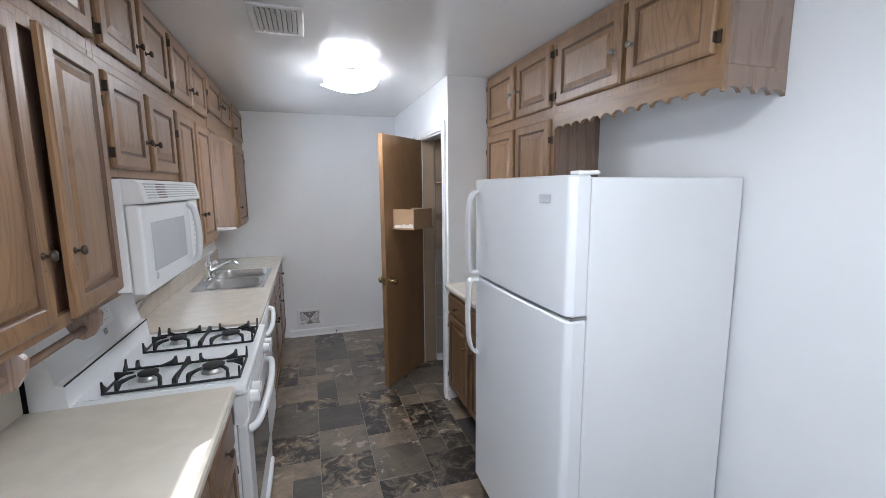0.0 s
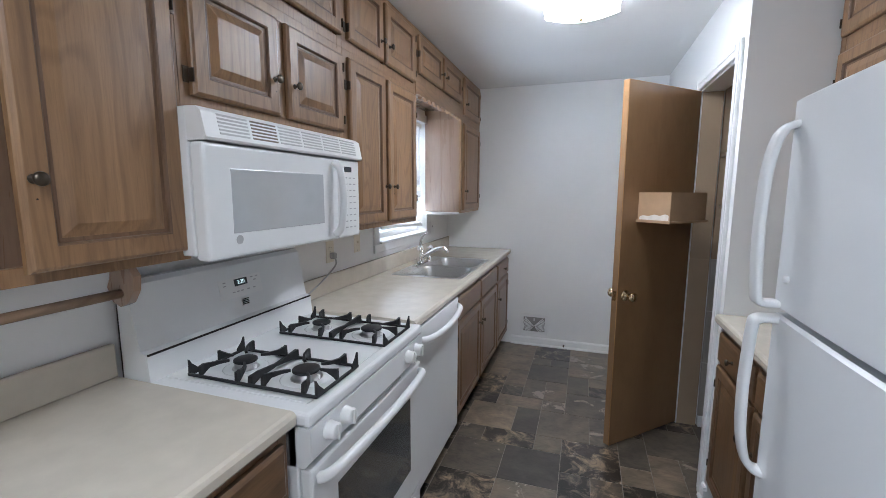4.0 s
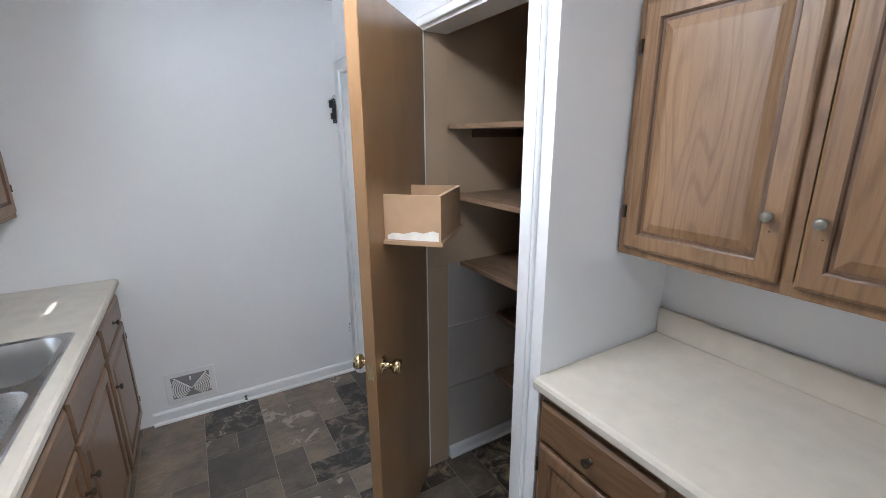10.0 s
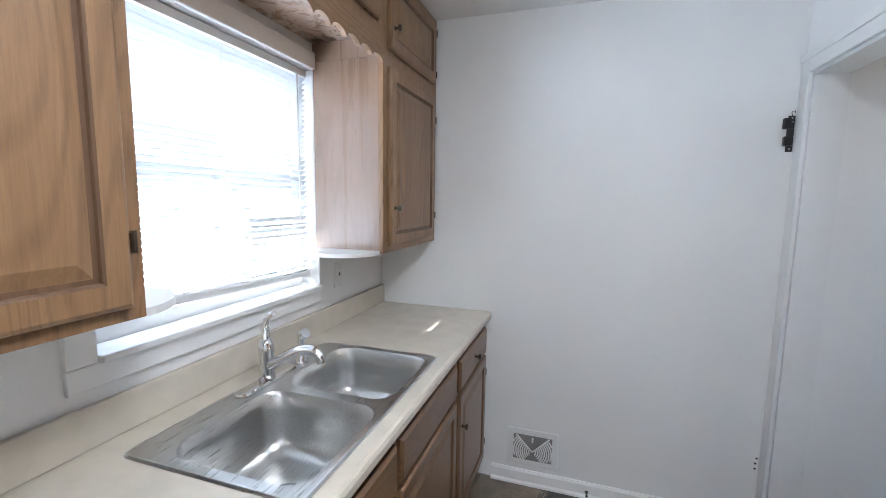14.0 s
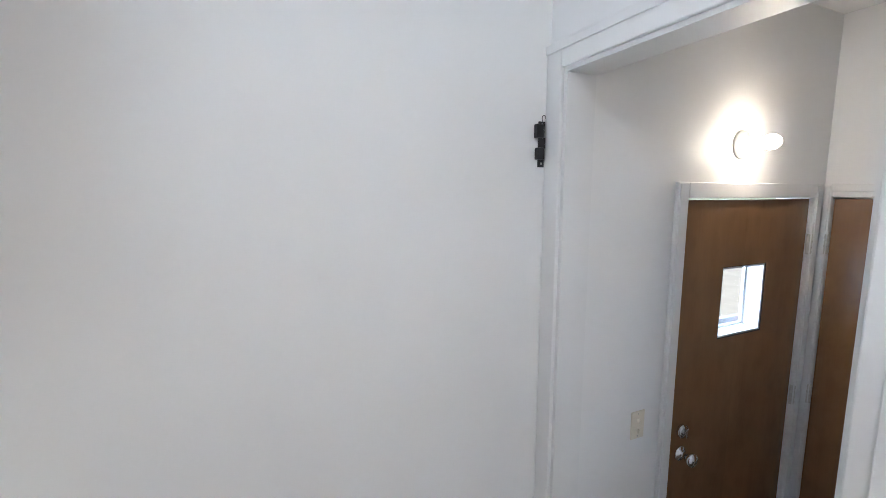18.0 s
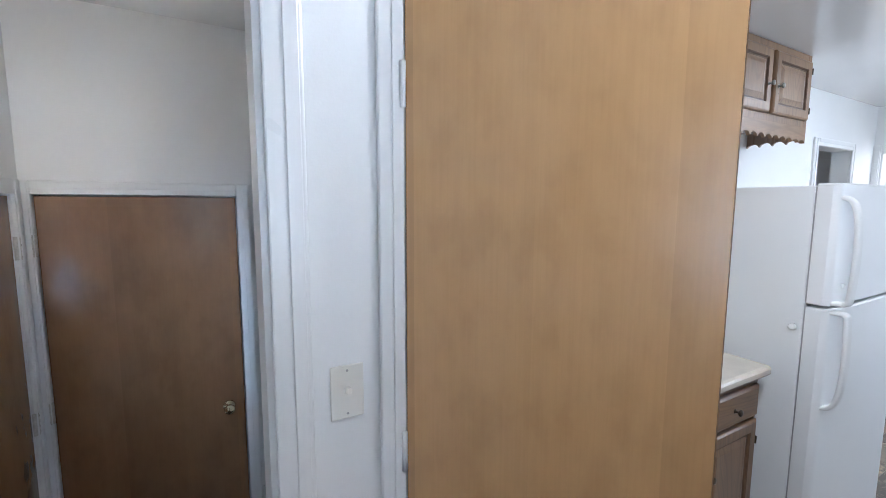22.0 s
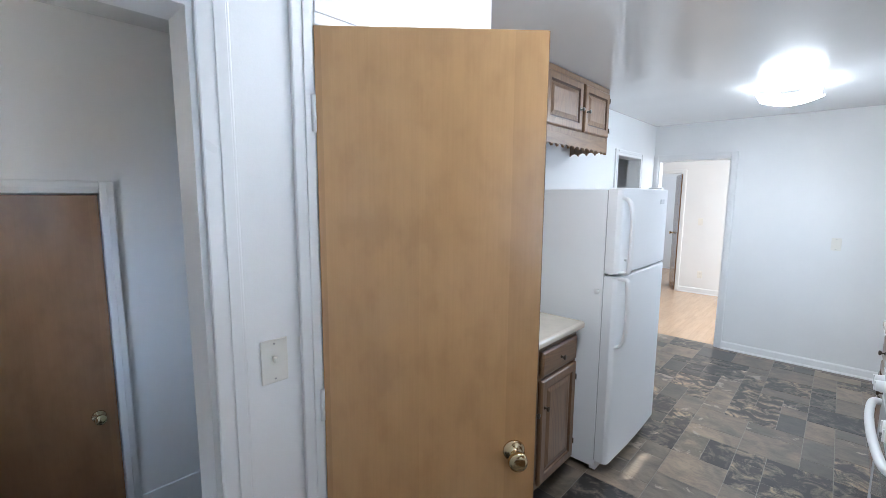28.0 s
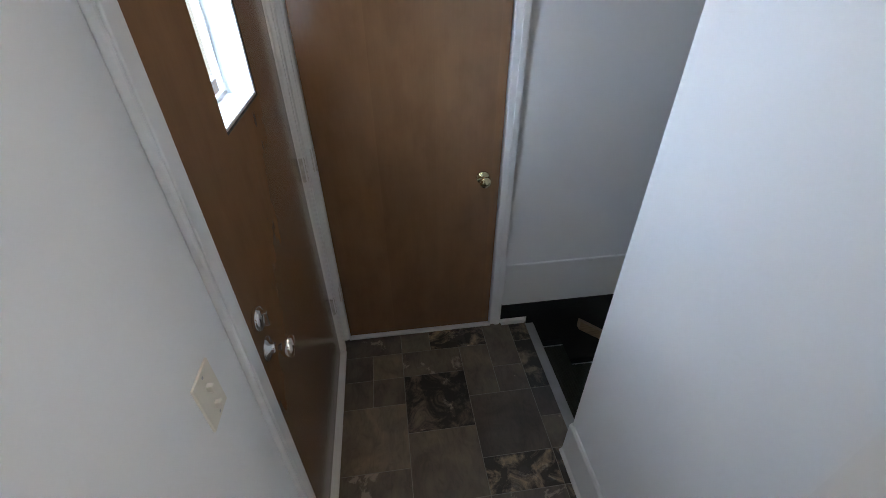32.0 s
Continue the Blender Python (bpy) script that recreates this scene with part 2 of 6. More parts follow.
PAINT = plain("wall_paint", (0.82, 0.82, 0.81), 0.56, vary=0.02, scale=2.0, bump=0.10, bscale=220, even=True)
CEIL = plain("ceiling_paint", (0.82, 0.82, 0.81), 0.18, vary=0.02, scale=2.0, bump=0.05, bscale=160, even=True)
TRIM = plain("trim_paint", (0.80, 0.80, 0.79), 0.28, vary=0.02, scale=5, bump=0.015, bscale=60)
TAN = plain("pantry_paint", (0.37, 0.275, 0.18), 0.55, vary=0.08, scale=3, bump=0.08)
OAK = wood("washed_oak_upright", (0.150, 0.077, 0.032), (0.325, 0.189, 0.089), "z", 0.40, coat=0.3, polish=0.34)
OAKH = wood("washed_oak_level", (0.150, 0.077, 0.032), (0.325, 0.189, 0.089), "y", 0.40, coat=0.3, polish=0.34)
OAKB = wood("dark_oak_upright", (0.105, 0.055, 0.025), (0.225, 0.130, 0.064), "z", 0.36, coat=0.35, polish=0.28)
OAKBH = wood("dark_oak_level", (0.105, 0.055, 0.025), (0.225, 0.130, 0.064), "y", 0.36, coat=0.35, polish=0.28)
OAKX = wood("washed_oak_side", (0.175, 0.105, 0.066), (0.29, 0.19, 0.125), "z", 0.26, 0.6, 0.7, coat=1.0, polish=0.06, lines_by=0.2)
BIRCH = veneer("birch_veneer", (0.52, 0.300, 0.125), (0.68, 0.420, 0.195), 0.27, 0.6)
GLAZE = wood("glazed_groove", (0.088, 0.046, 0.023), (0.175, 0.100, 0.053), "z", 0.42)
# the door's birch again, with the shade on its inner side in the colour
BIRCHSHADE = veneer("birch_shaded_face", (0.215, 0.120, 0.056), (0.37, 0.222, 0.108), 0.30, 0.45)
BIRCHD = veneer("brown_veneer", (0.195, 0.104, 0.050), (0.330, 0.188, 0.096), 0.24, 0.6)
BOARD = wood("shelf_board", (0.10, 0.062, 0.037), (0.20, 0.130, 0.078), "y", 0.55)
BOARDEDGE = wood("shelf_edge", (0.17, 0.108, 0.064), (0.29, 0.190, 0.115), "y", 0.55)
LAMINATE = plain("laminate", (0.62, 0.568, 0.475), 0.19, vary=0.05, scale=14, bump=0.02)
WHITE = plain("white_enamel", (0.80, 0.81, 0.81), 0.24, vary=0.015, scale=4, bump=0.0)
WHITE2 = plain("white_plastic", (0.78, 0.78, 0.77), 0.35, vary=0.02, scale=6, bump=0.03)
TEXTURED = plain("pebbled_enamel", (0.80, 0.81, 0.81), 0.34, vary=0.01, scale=5, bump=0.18, bscale=420)
IVORY = plain("ivory_plastic", (0.74, 0.69, 0.58), 0.35, vary=0.03, scale=20, bump=0.0)
IRON = plain("cast_iron", (0.014, 0.014, 0.015), 0.55, vary=0.2, scale=40, bump=0.25, bscale=300)
BLACK = plain("black_plastic", (0.015, 0.015, 0.016), 0.35, vary=0.1, bump=0.0)
GAP = plain("dark_gap", (0.02, 0.017, 0.015), 0.8, bump=0.0)
SMOKE = plain("smoked_glass", (0.06, 0.065, 0.07), 0.08, bump=0.0, coat=0.6)
PALE_SCREEN = plain("screened_window", (0.50, 0.52, 0.53), 0.12, vary=0.04, bump=0.0, coat=0.7)
STEEL = brushed("stainless_steel")
CHROME = plain("chrome", (0.78, 0.78, 0.78), 0.09, 1.0, vary=0.02, bump=0.0)
BRASS = plain("polished_brass", (0.62, 0.50, 0.30), 0.18, 1.0, vary=0.08, bump=0.0)
BRONZE = plain("antique_bronze", (0.095, 0.078, 0.060), 0.32, 0.9, vary=0.2, scale=60, bump=0.1)
PEWTER = plain("aged_pewter", (0.27, 0.26, 0.22), 0.34, 0.9, vary=0.15, scale=60, bump=0.05)
NICKEL = plain("dull_nickel", (0.45, 0.44, 0.42), 0.3, 1.0, vary=0.1, bump=0.0)
SILVER = plain("silver_badge", (0.58, 0.59, 0.60), 0.3, 0.3, vary=0.04, bump=0.0)
RAILWOOD = wood("rail_wood", (0.30, 0.20, 0.12), (0.46, 0.33, 0.22), "y", 0.4)
OLIVE = plain("olive_rubber", (0.030, 0.031, 0.020), 0.8, vary=0.25, scale=40, bump=0.4, bscale=400)
ALU = plain("aluminium_edge", (0.5, 0.5, 0.5), 0.4, 1.0, vary=0.1, bump=0.05)
SLATE = slate("slate_tile")
GROUT = plain("tile_joint", (0.25, 0.225, 0.19), 0.7, vary=0.2, scale=30)
PLANK = wood("maple_strip", (0.60, 0.40, 0.235), (0.70, 0.485, 0.295), "y", 0.22, 0.6, coat=0.4, lines_by=0.1)
# rough carpet, near-black so that the stairwell's gloom is in the colour
STAIRDARK = plain("stairwell_dark", (0.012, 0.013, 0.0125), 0.95, vary=0.3, scale=90, bump=0.8, bscale=500)
GLASS = see_through("window_glass")
SLAT = slat_plastic("blind_slat")
SHADE = glow("lit_shade", (1.0, 0.97, 0.935), 18.0)
BULB = glow("lit_bulb", (1.0, 0.95, 0.88), 12.0)
BAREBULB = glow("bare_bulb", (1.0, 0.81, 0.61), 26.0)
DIGIT = glow("clock_digits", (0.75, 0.9, 0.85), 0.45, (0.1, 0.1, 0.1))
GREY = plain("grey_print", (0.42, 0.42, 0.42), 0.5, bump=0.0)
SLOTPALE = plain("slot_pale", (0.50, 0.50, 0.49), 0.6, bump=0.0)
SLOTBROWN = plain("slot_brown", (0.20, 0.155, 0.125), 0.6, bump=0.0)
SLOTGREY = plain("slot_grey", (0.26, 0.25, 0.24), 0.7, bump=0.0)
STORM = plain("storm_door_enamel", (0.42, 0.445, 0.49), 0.3, vary=0.02, scale=6, bump=0.0)
STORMGREY = plain("grey_seal", (0.07, 0.08, 0.10), 0.5, vary=0.1, bump=0.0)
SIDING = plain("house_siding", (0.10, 0.16, 0.28), 0.6, vary=0.06, scale=3, bump=0.1)
SNOW = plain("pale_ground", (0.26, 0.25, 0.22), 0.8, vary=0.1, scale=1.5, bump=0.3, bscale=20)
PLATE = plain("plate_plastic", (0.80, 0.775, 0.71), 0.3, vary=0.02, scale=20, bump=0.0)
PANTRYLOW = plain("pantry_low_paint", (0.45, 0.415, 0.365), 0.5, vary=0.06, scale=4, bump=0.08)
HINGEPAINT = plain("worn_hinge_paint", (0.60, 0.575, 0.53), 0.35, vary=0.15, scale=60, bump=0.0)
RAWEDGE = plain("raw_patch", (0.72, 0.69, 0.64), 0.7, vary=0.08, scale=30)

# ---- mesh helpers ----
ORIGIN = {}


def box(bm, a, b, bevel=0.0, seg=2):
    lo = Vector([min(p, q) for p, q in zip(a, b)])
    hi = Vector([max(p, q) for p, q in zip(a, b)])
    m = Matrix.Translation((lo + hi) / 2) @ Matrix.Diagonal((*(hi - lo), 1))
    made = bmesh.ops.create_cube(bm, size=1, matrix=m)["verts"]
    if bevel:
        edges = {e for v in made for e in v.link_edges}
        bmesh.ops.bevel(bm, geom=list(edges), offset=min(bevel, min(hi - lo) * 0.45), segments=seg, affect="EDGES", profile=0.5)
    return bm


def lathe(bm, profile, at=(0, 0, 0), axis="z", seg=20):
    """Turns (radius, height) pairs round an axis."""
    rings = []
    for r, h in profile:
        ring = []
        for i in range(seg):
            a = 2 * math.pi * i / seg
            u, v = r * math.cos(a), r * math.sin(a)
            p = {"z": (u, v, h), "x": (h, u, v), "y": (v, h, u)}[axis]
            ring.append(bm.verts.new(Vector(p) + Vector(at)))
        rings.append(ring)
    for p, q in zip(rings, rings[1:]):
        for i in range(seg):
            f = bm.faces.new((p[i], p[(i + 1) % seg], q[(i + 1) % seg], q[i]))
            f.smooth = True
    for ring, flip in ((rings[0], True), (rings[-1], False)):
        bm.faces.new(ring[::-1] if flip else ring)
    return bm


def tube(bm, path, radius, seg=10, closed_ends=True):
    """Sweeps a round section along points; radius may be one number or one for each point."""
    pts = [Vector(p) for p in path]
    radii = radius if isinstance(radius, (list, tuple)) else [radius] * len(pts)
    rings, side = [], None
    for i, p in enumerate(pts):
        d = (pts[min(i + 1, len(pts) - 1)] - pts[max(i - 1, 0)]).normalized()
        if side is None:
            side = d.cross(Vector((0, 0, 1)) if abs(d.z) < 0.9 else Vector((1, 0, 0))).normalized()
        side = (side - d * side.dot(d)).normalized()
        up = d.cross(side)
        rings.append([bm.verts.new(p + radii[i] * (math.cos(a) * side + math.sin(a) * up)) for a in [2 * math.pi * k / seg for k in range(seg)]])
    for p, q in zip(rings, rings[1:]):
        for i in range(seg):
            f = bm.faces.new((p[i], p[(i + 1) % seg], q[(i + 1) % seg], q[i]))
            f.smooth = True
    if closed_ends:
        bm.faces.new(rings[0][::-1])
        bm.faces.new(rings[-1])
    return bm


def smooth_path(points, n=8):
    """A rounded run through the points."""
    pts = [Vector(p) for p in points]
    out = []
    for i in range(len(pts) - 1):
        p0, p1, p2, p3 = pts[max(i - 1, 0)], pts[i], pts[i + 1], pts[min(i + 2, len(pts) - 1)]
        for k in range(n):
            t = k / n
            out.append(0.5 * ((2 * p1) + (p2 - p0) * t + (2 * p0 - 5 * p1 + 4 * p2 - p3) * t * t + (3 * p1 - p0 - 3 * p2 + p3) * t ** 3))
    out.append(pts[-1])
    return out


def prism(bm, outline, axis, a, b):
    """Extrudes a flat outline of (u, v) pairs along an axis from a to b."""
    def at(u, v, w):
        return {"x": (w, u, v), "y": (u, w, v), "z": (u, v, w)}[axis]
    lo = [bm.verts.new(at(u, v, a)) for u, v in outline]
    hi = [bm.verts.new(at(u, v, b)) for u, v in outline]
    n = len(outline)
    for i in range(n):
        bm.faces.new((lo[i], lo[(i + 1) % n], hi[(i + 1) % n], hi[i]))
    bm.faces.new(lo[::-1])
    bm.faces.new(hi)
    return bm


def loops(bm, rings, cap_first=False, cap_last=True, smooth=False):
    made = [[bm.verts.new(p) for p in ring] for ring in rings]
    for p, q in zip(made, made[1:]):
        n = len(p)
        for i in range(n):
            f = bm.faces.new((p[i], p[(i + 1) % n], q[(i + 1) % n], q[i]))
            f.smooth = smooth
    if cap_first:
        bm.faces.new(made[0][::-1])
    if cap_last:
        bm.faces.new(made[-1])
    return bm


def round_rect(cx, cy, hx, hy, r, z, n=6):
    ring = []
    for sx, sy, a0 in ((1, 1, 0), (-1, 1, 90), (-1, -1, 180), (1, -1, 270)):
        for k in range(n + 1):
            a = radians(a0 + 90 * k / n)
            ring.append((cx + sx * (hx - r) + r * math.cos(a), cy + sy * (hy - r) + r * math.sin(a), z))
    return ring


def finish(bm, name, material):
    bmesh.ops.recalc_face_normals(bm, faces=bm.faces)
    me = bpy.data.meshes.new(name)
    bm.to_mesh(me)
    bm.free()
    me.materials.append(material)
    return me


def thing(name, at, label, category, group="", kind=""):
    ob = new(name)
    ob.location = at
    ob.empty_display_size = 0.05
    ORIGIN[ob] = Vector(at)
    return tagged(ob, label, category, group, kind)


def part(name, bm, material, parent, label="", m=None):
    """Links a bmesh, drawn in the world's axes (or, with m, in its own), as one mesh under a thing or a part."""
    origin = ORIGIN[parent]
    if m is None:
        bmesh.ops.translate(bm, verts=bm.verts, vec=-origin)
    ob = new(name, finish(bm, name, material))
    ob.parent = parent
    if m is not None:
        ob.matrix_basis = m
    ORIGIN[ob] = origin if m is None else Vector((0, 0, 0))
    return tagged(ob, label)


def slab(name, a, b, material, parent, bevel=0.002, label="", seg=2):
    return part(name, box(bmesh.new(), a, b, bevel, seg), material, parent, label)


def single(name, bm, material, label, category, group="", kind="", at=None):
    """A thing of one mesh."""
    vs = [v.co for v in bm.verts]
    if at is None:
        at = Vector([(min(v[i] for v in vs) + max(v[i] for v in vs)) / 2 for i in range(2)] + [min(v[2] for v in vs)])
    at = Vector(at)
    bmesh.ops.translate(bm, verts=bm.verts, vec=-at)
    ob = new(name, finish(bm, name, material))
    ob.location = at
    ORIGIN[ob] = at
    return tagged(ob, label, category, group, kind)


def setting(name, bm, material, label, category):
    return single(name, bm, material, label, category, kind="structure", at=(0, 0, 0))


def boxes(*pairs, bevel=0.0):
    bm = bmesh.new()
    for a, b in pairs:
        box(bm, a, b, bevel)
    return bm


# ---- the plan ----
H = 2.39            # kitchen ceiling
NORTH, SOUTH = 5.388, -0.36
EAST = 2.48         # wall behind the refrigerator
FRONT = 1.886       # wall with the pantry door and the way to the landing
JOG = 3.54         # end wall of the pantry
LAND = -0.43        # landing floor
LN, LE, LS = 5.34, 3.492, 4.36   # landing: back-door wall, closet wall, wall beside the steps
WIN = (3.90, 4.77, 1.12, 2.0)   # sink window: y, y, z, z
WIN2 = (0.05, 1.22, 0.95, 1.95)  # dining window
PD = (3.645, 4.287, 2.032)        # pantry doorway: y, y, top
DW = (4.56, 5.317, 2.004)          # way to the landing
SD = (1.737, 2.43, 2.01)         # south doorway: x, x, top
ED = (0.12, 0.74, 2.0)          # doorway beside the refrigerator

# ---- structure ----


def pierced(a0, a1, z0, z1, holes, at):
    """One solid slab with openings (a, a, z, z) through it; at(along, up, side) gives a place, side 0 or 1."""
    us = sorted({a0, a1, *[h[0] for h in holes], *[h[1] for h in holes]})
    vs = sorted({z0, z1, *[max(z0, h[2]) for h in holes], *[h[3] for h in holes]})
    bm, made = bmesh.new(), {}

    def vert(i, j, k):
        if (i, j, k) not in made:
            made[i, j, k] = bm.verts.new(at(us[i], vs[j], k))
        return made[i, j, k]

    def solid(i, j):
        if not (0 <= i < len(us) - 1 and 0 <= j < len(vs) - 1):
            return False
        u, v = (us[i] + us[i + 1]) / 2, (vs[j] + vs[j + 1]) / 2
        return not any(h[0] < u < h[1] and h[2] < v < h[3] for h in holes)
    for i in range(len(us) - 1):
        for j in range(len(vs) - 1):
            if not solid(i, j):
                continue
            for k in (0, 1):
                bm.faces.new([vert(i, j, k), vert(i + 1, j, k), vert(i + 1, j + 1, k), vert(i, j + 1, k)])
            for di, dj, p, q in ((-1, 0, (i, j), (i, j + 1)), (1, 0, (i + 1, j), (i + 1, j + 1)), (0, -1, (i, j), (i + 1, j)), (0, 1, (i, j + 1), (i + 1, j + 1))):
                if not solid(i + di, j + dj):
                    bm.faces.new([vert(*p, 0), vert(*q, 0), vert(*q, 1), vert(*p, 1)])
    return bm


def wall_x(name, x0, x1, y0, y1, z0, z1, holes, label):
    """A wall across x with openings (y, y, z, z) through it."""
    return setting(name, pierced(y0, y1, z0, z1, holes, lambda u, v, k: (x1 if k else x0, u, v)), PAINT, label, "wall")


def wall_y(name, y0, y1, x0, x1, z0, z1, holes, label, material=None):
    return setting(name, pierced(x0, x1, z0, z1, holes, lambda u, v, k: (u, y1 if k else y0, v)), material or PAINT, label, "wall")


wall_x("wall_west", -0.15, 0.0, SOUTH - 0.12, NORTH + 0.15, -0.5, H + 0.1, [WIN, WIN2], "white painted plaster wall with the sink window")
wall_y("wall_north", NORTH, NORTH + 0.15, 0.0, 1.95, -0.5, H + 0.1, [], "bare white painted plaster wall")
wall_y("wall_south", SOUTH - 0.12, SOUTH, 0.0, EAST + 0.12, -0.1, H + 0.1, [(SD[0], SD[1], -0.1, SD[2])], "white painted wall with a doorway to a wood-floored room")
wall_x("wall_east", EAST, EAST + 0.12, SOUTH, JOG, -0.1, H + 0.1, [(ED[0], ED[1], -0.1, ED[2])], "white painted wall behind the refrigerator")
wall_y("wall_pantry_south", JOG, JOG + 0.085, FRONT, 2.72, -0.1, H + 0.1, [], "white painted end wall of the pantry")
wall_x("wall_pantry_front", FRONT, FRONT + 0.115, JOG + 0.085, NORTH - 0.001, -0.6, H + 0.1,
       [(PD[0], PD[1], -0.6, PD[2]), (DW[0], DW[1], -0.6, DW[2])], "white painted wall with pantry door and way to the landing")
wall_x("wall_pantry_back", 2.60, 2.72, JOG + 0.085, LS - 0.06, -2.6, H + 0.1, [], "plain wall between pantry and basement stairs")
wall_y("wall_landing_south", LS - 0.06, LS, FRONT + 0.115, 2.72, -2.6, H + 0.1, [], "white painted wall beside the landing steps")
wall_y("wall_landing_north", LN, LN + 0.15, 1.951, LE + 0.12, -2.6, H + 0.1, [(2.508, 3.393, LAND, 1.605)], "white painted landing wall with the back door")
wall_x("wall_landing_east", LE, LE + 0.12, 1.6, LN, -2.6, H + 0.1, [(4.517, 5.303, LAND, 1.605)], "white painted landing wall with a closet door")
wall_y("wall_stairwell_end", 1.5, 1.6, 2.5, LE + 0.12, -2.6, H + 0.1, [], "plain wall at the foot of the basement stairs")
wall_x("wall_stairwell_west", 2.60, 2.72, 1.6, JOG, -2.6, H + 0.1, [], "plain wall beside the basement stairs")
setting("wall_closet", boxes(((4.2, 4.3, -0.6), (4.3, 5.5, 2.0)), ((3.62, 4.2, -0.6), (4.2, 4.3, 2.0)), ((3.62, 5.5, -0.6), (4.3, 5.6, 2.0)), ((3.62, 4.2, 1.9), (4.3, 5.6, 2.0)), ((3.62, 4.2, -0.7), (4.3, 5.6, -0.6))), PAINT, "plain walls inside the closed closet", "wall")

setting("ceiling", boxes(((0, SOUTH, H), (EAST, NORTH, H + 0.1))), CEIL, "white semi-gloss painted kitchen ceiling", "ceiling")
setting("ceiling_landing", boxes(((2.01, 1.6, H + 0.04), (LE, LN, H + 0.14))), CEIL, "white painted landing ceiling lit by a bare bulb", "ceiling")
setting("ceiling_pantry", boxes(((2.01, JOG + 0.085, 2.3), (2.6, LS - 0.06, 2.38))), TAN, "tan painted pantry ceiling", "ceiling")

# rooms beyond the two doorways
setting("wall_front_room", boxes(((-0.2, -3.25, -0.1), (2.86, -3.13, 2.5)), ((3.42, -3.25, -0.1), (4.6, -3.13, 2.5)), ((2.86, -3.25, 2.0), (3.42, -3.13, 2.5)),
                                 ((-0.2, -3.13, -0.1), (-0.08, -0.43, 2.5)), ((4.5, -3.13, -0.1), (4.6, -0.43, 2.5)), ((2.6, -0.55, -0.1), (4.5, -0.43, 2.5))), PAINT, "white painted walls of the room beyond", "wall")
setting("ceiling_front_room", boxes(((-0.2, -3.25, 2.44), (4.6, -0.43, 2.5))), CEIL, "white ceiling of the room beyond", "ceiling")
setting("wall_hall", boxes(((2.3, -5.6, -0.1), (4.6, -5.5, 2.5)), ((2.3, -5.5, -0.1), (2.4, -3.25, 2.5)), ((4.5, -5.5, -0.1), (4.6, -3.25, 2.5))), PAINT, "white painted walls of the far room", "wall")
setting("ceiling_hall", boxes(((2.3, -5.6, 2.44), (4.6, -3.25, 2.5))), CEIL, "white ceiling of the far room", "ceiling")
setting("wall_side_room", boxes(((3.9, -0.3, -0.1), (4.0, 1.45, 2.5)), ((2.6, -0.4, -0.1), (4.0, -0.3, 2.5)), ((2.6, 1.4, -0.1), (4.0, 1.5, 2.5))), PAINT, "plain walls of the side passage", "wall")
setting("ceiling_side_room", boxes(((2.6, -0.3, 2.44), (3.9, 1.4, 2.5))), CEIL, "plain ceiling of the side passage", "ceiling")
setting("floor_side_room", boxes(((2.48, -0.3, -0.08), (3.9, 1.4, -0.003))), PLANK, "wood floor of the side passage", "floor")

# trim: door casings, jambs, baseboards


def casing_x(name, x, out, y0, y1, top, z0, w=0.065, label="white painted door casing", d=0.016):
    """A moulded casing on a wall across x, round an opening; out is the side that it stands on."""
    bm = bmesh.new()
    a, b = x, x + out * d
    for lo, hi in ((y0 - w, y0), (y1, y1 + w)):
        box(bm, (a, lo, z0), (b, hi, top + w), 0.004)
        box(bm, (b - out * 0.001, lo + w * 0.12, z0), (b + out * 0.005, hi - w * 0.45, top + w * 0.88), 0.002)
    box(bm, (a, y0, top), (b, y1, top + w), 0.004)
    box(bm, (b - out * 0.001, y0, top + w * 0.45), (b + out * 0.005, y1, top + w * 0.88), 0.002)
    return setting(name, bm, TRIM, label, "trim")


def casing_y(name, y, out, x0, x1, top, z0, w=0.065, label="white painted door casing", d=0.016):
    bm = bmesh.new()
    a, b = y, y + out * d
    for lo, hi in ((x0 - w, x0), (x1, x1 + w)):
        box(bm, (lo, a, z0), (hi, b, top + w), 0.004)
        box(bm, (lo + w * 0.12, b - out * 0.001, z0), (hi - w * 0.45, b + out * 0.005, top + w * 0.88), 0.002)
    box(bm, (x0, a, top), (x1, b, top + w), 0.004)
    return setting(name, bm, TRIM, label, "trim")


casing_x("trim_pantry_door", FRONT, -1, PD[0], PD[1], PD[2], 0.0, 0.062)
# the way to the landing: a stop-moulded jamb with its top, a casing toward the kitchen
bm = bmesh.new()
for lo, hi in ((DW[0] - 0.07, DW[0]), (DW[1], NORTH - 0.002)):
    box(bm, (FRONT - 0.016, lo, 0.0), (FRONT, hi, DW[2] + 0.07), 0.004)
box(bm, (FRONT - 0.020, DW[0] - 0.062, 0.0), (FRONT - 0.0155, DW[0] - 0.035, DW[2] + 0.062), 0.002)
box(bm, (FRONT - 0.016, DW[0], DW[2]), (FRONT, DW[1], DW[2] + 0.07), 0.004)
box(bm, (FRONT - 0.022, DW[0] - 0.075, DW[2] + 0.05), (FRONT - 0.0155, NORTH - 0.002, DW[2] + 0.078), 0.003)
setting("trim_landing_way", bm, TRIM, "white painted moulded casing of the landing way", "trim")
bm = bmesh.new()
for lo, hi in ((DW[0], DW[0] + 0.012), (DW[1] - 0.012, DW[1])):
    box(bm, (FRONT, lo, 0.0), (FRONT + 0.115, hi, DW[2] - 0.012))
box(bm, (FRONT, DW[0], DW[2] - 0.012), (FRONT + 0.115, DW[1], DW[2]))
setting("trim_landing_jamb", bm, TRIM, "white painted jamb with no door in it", "trim")
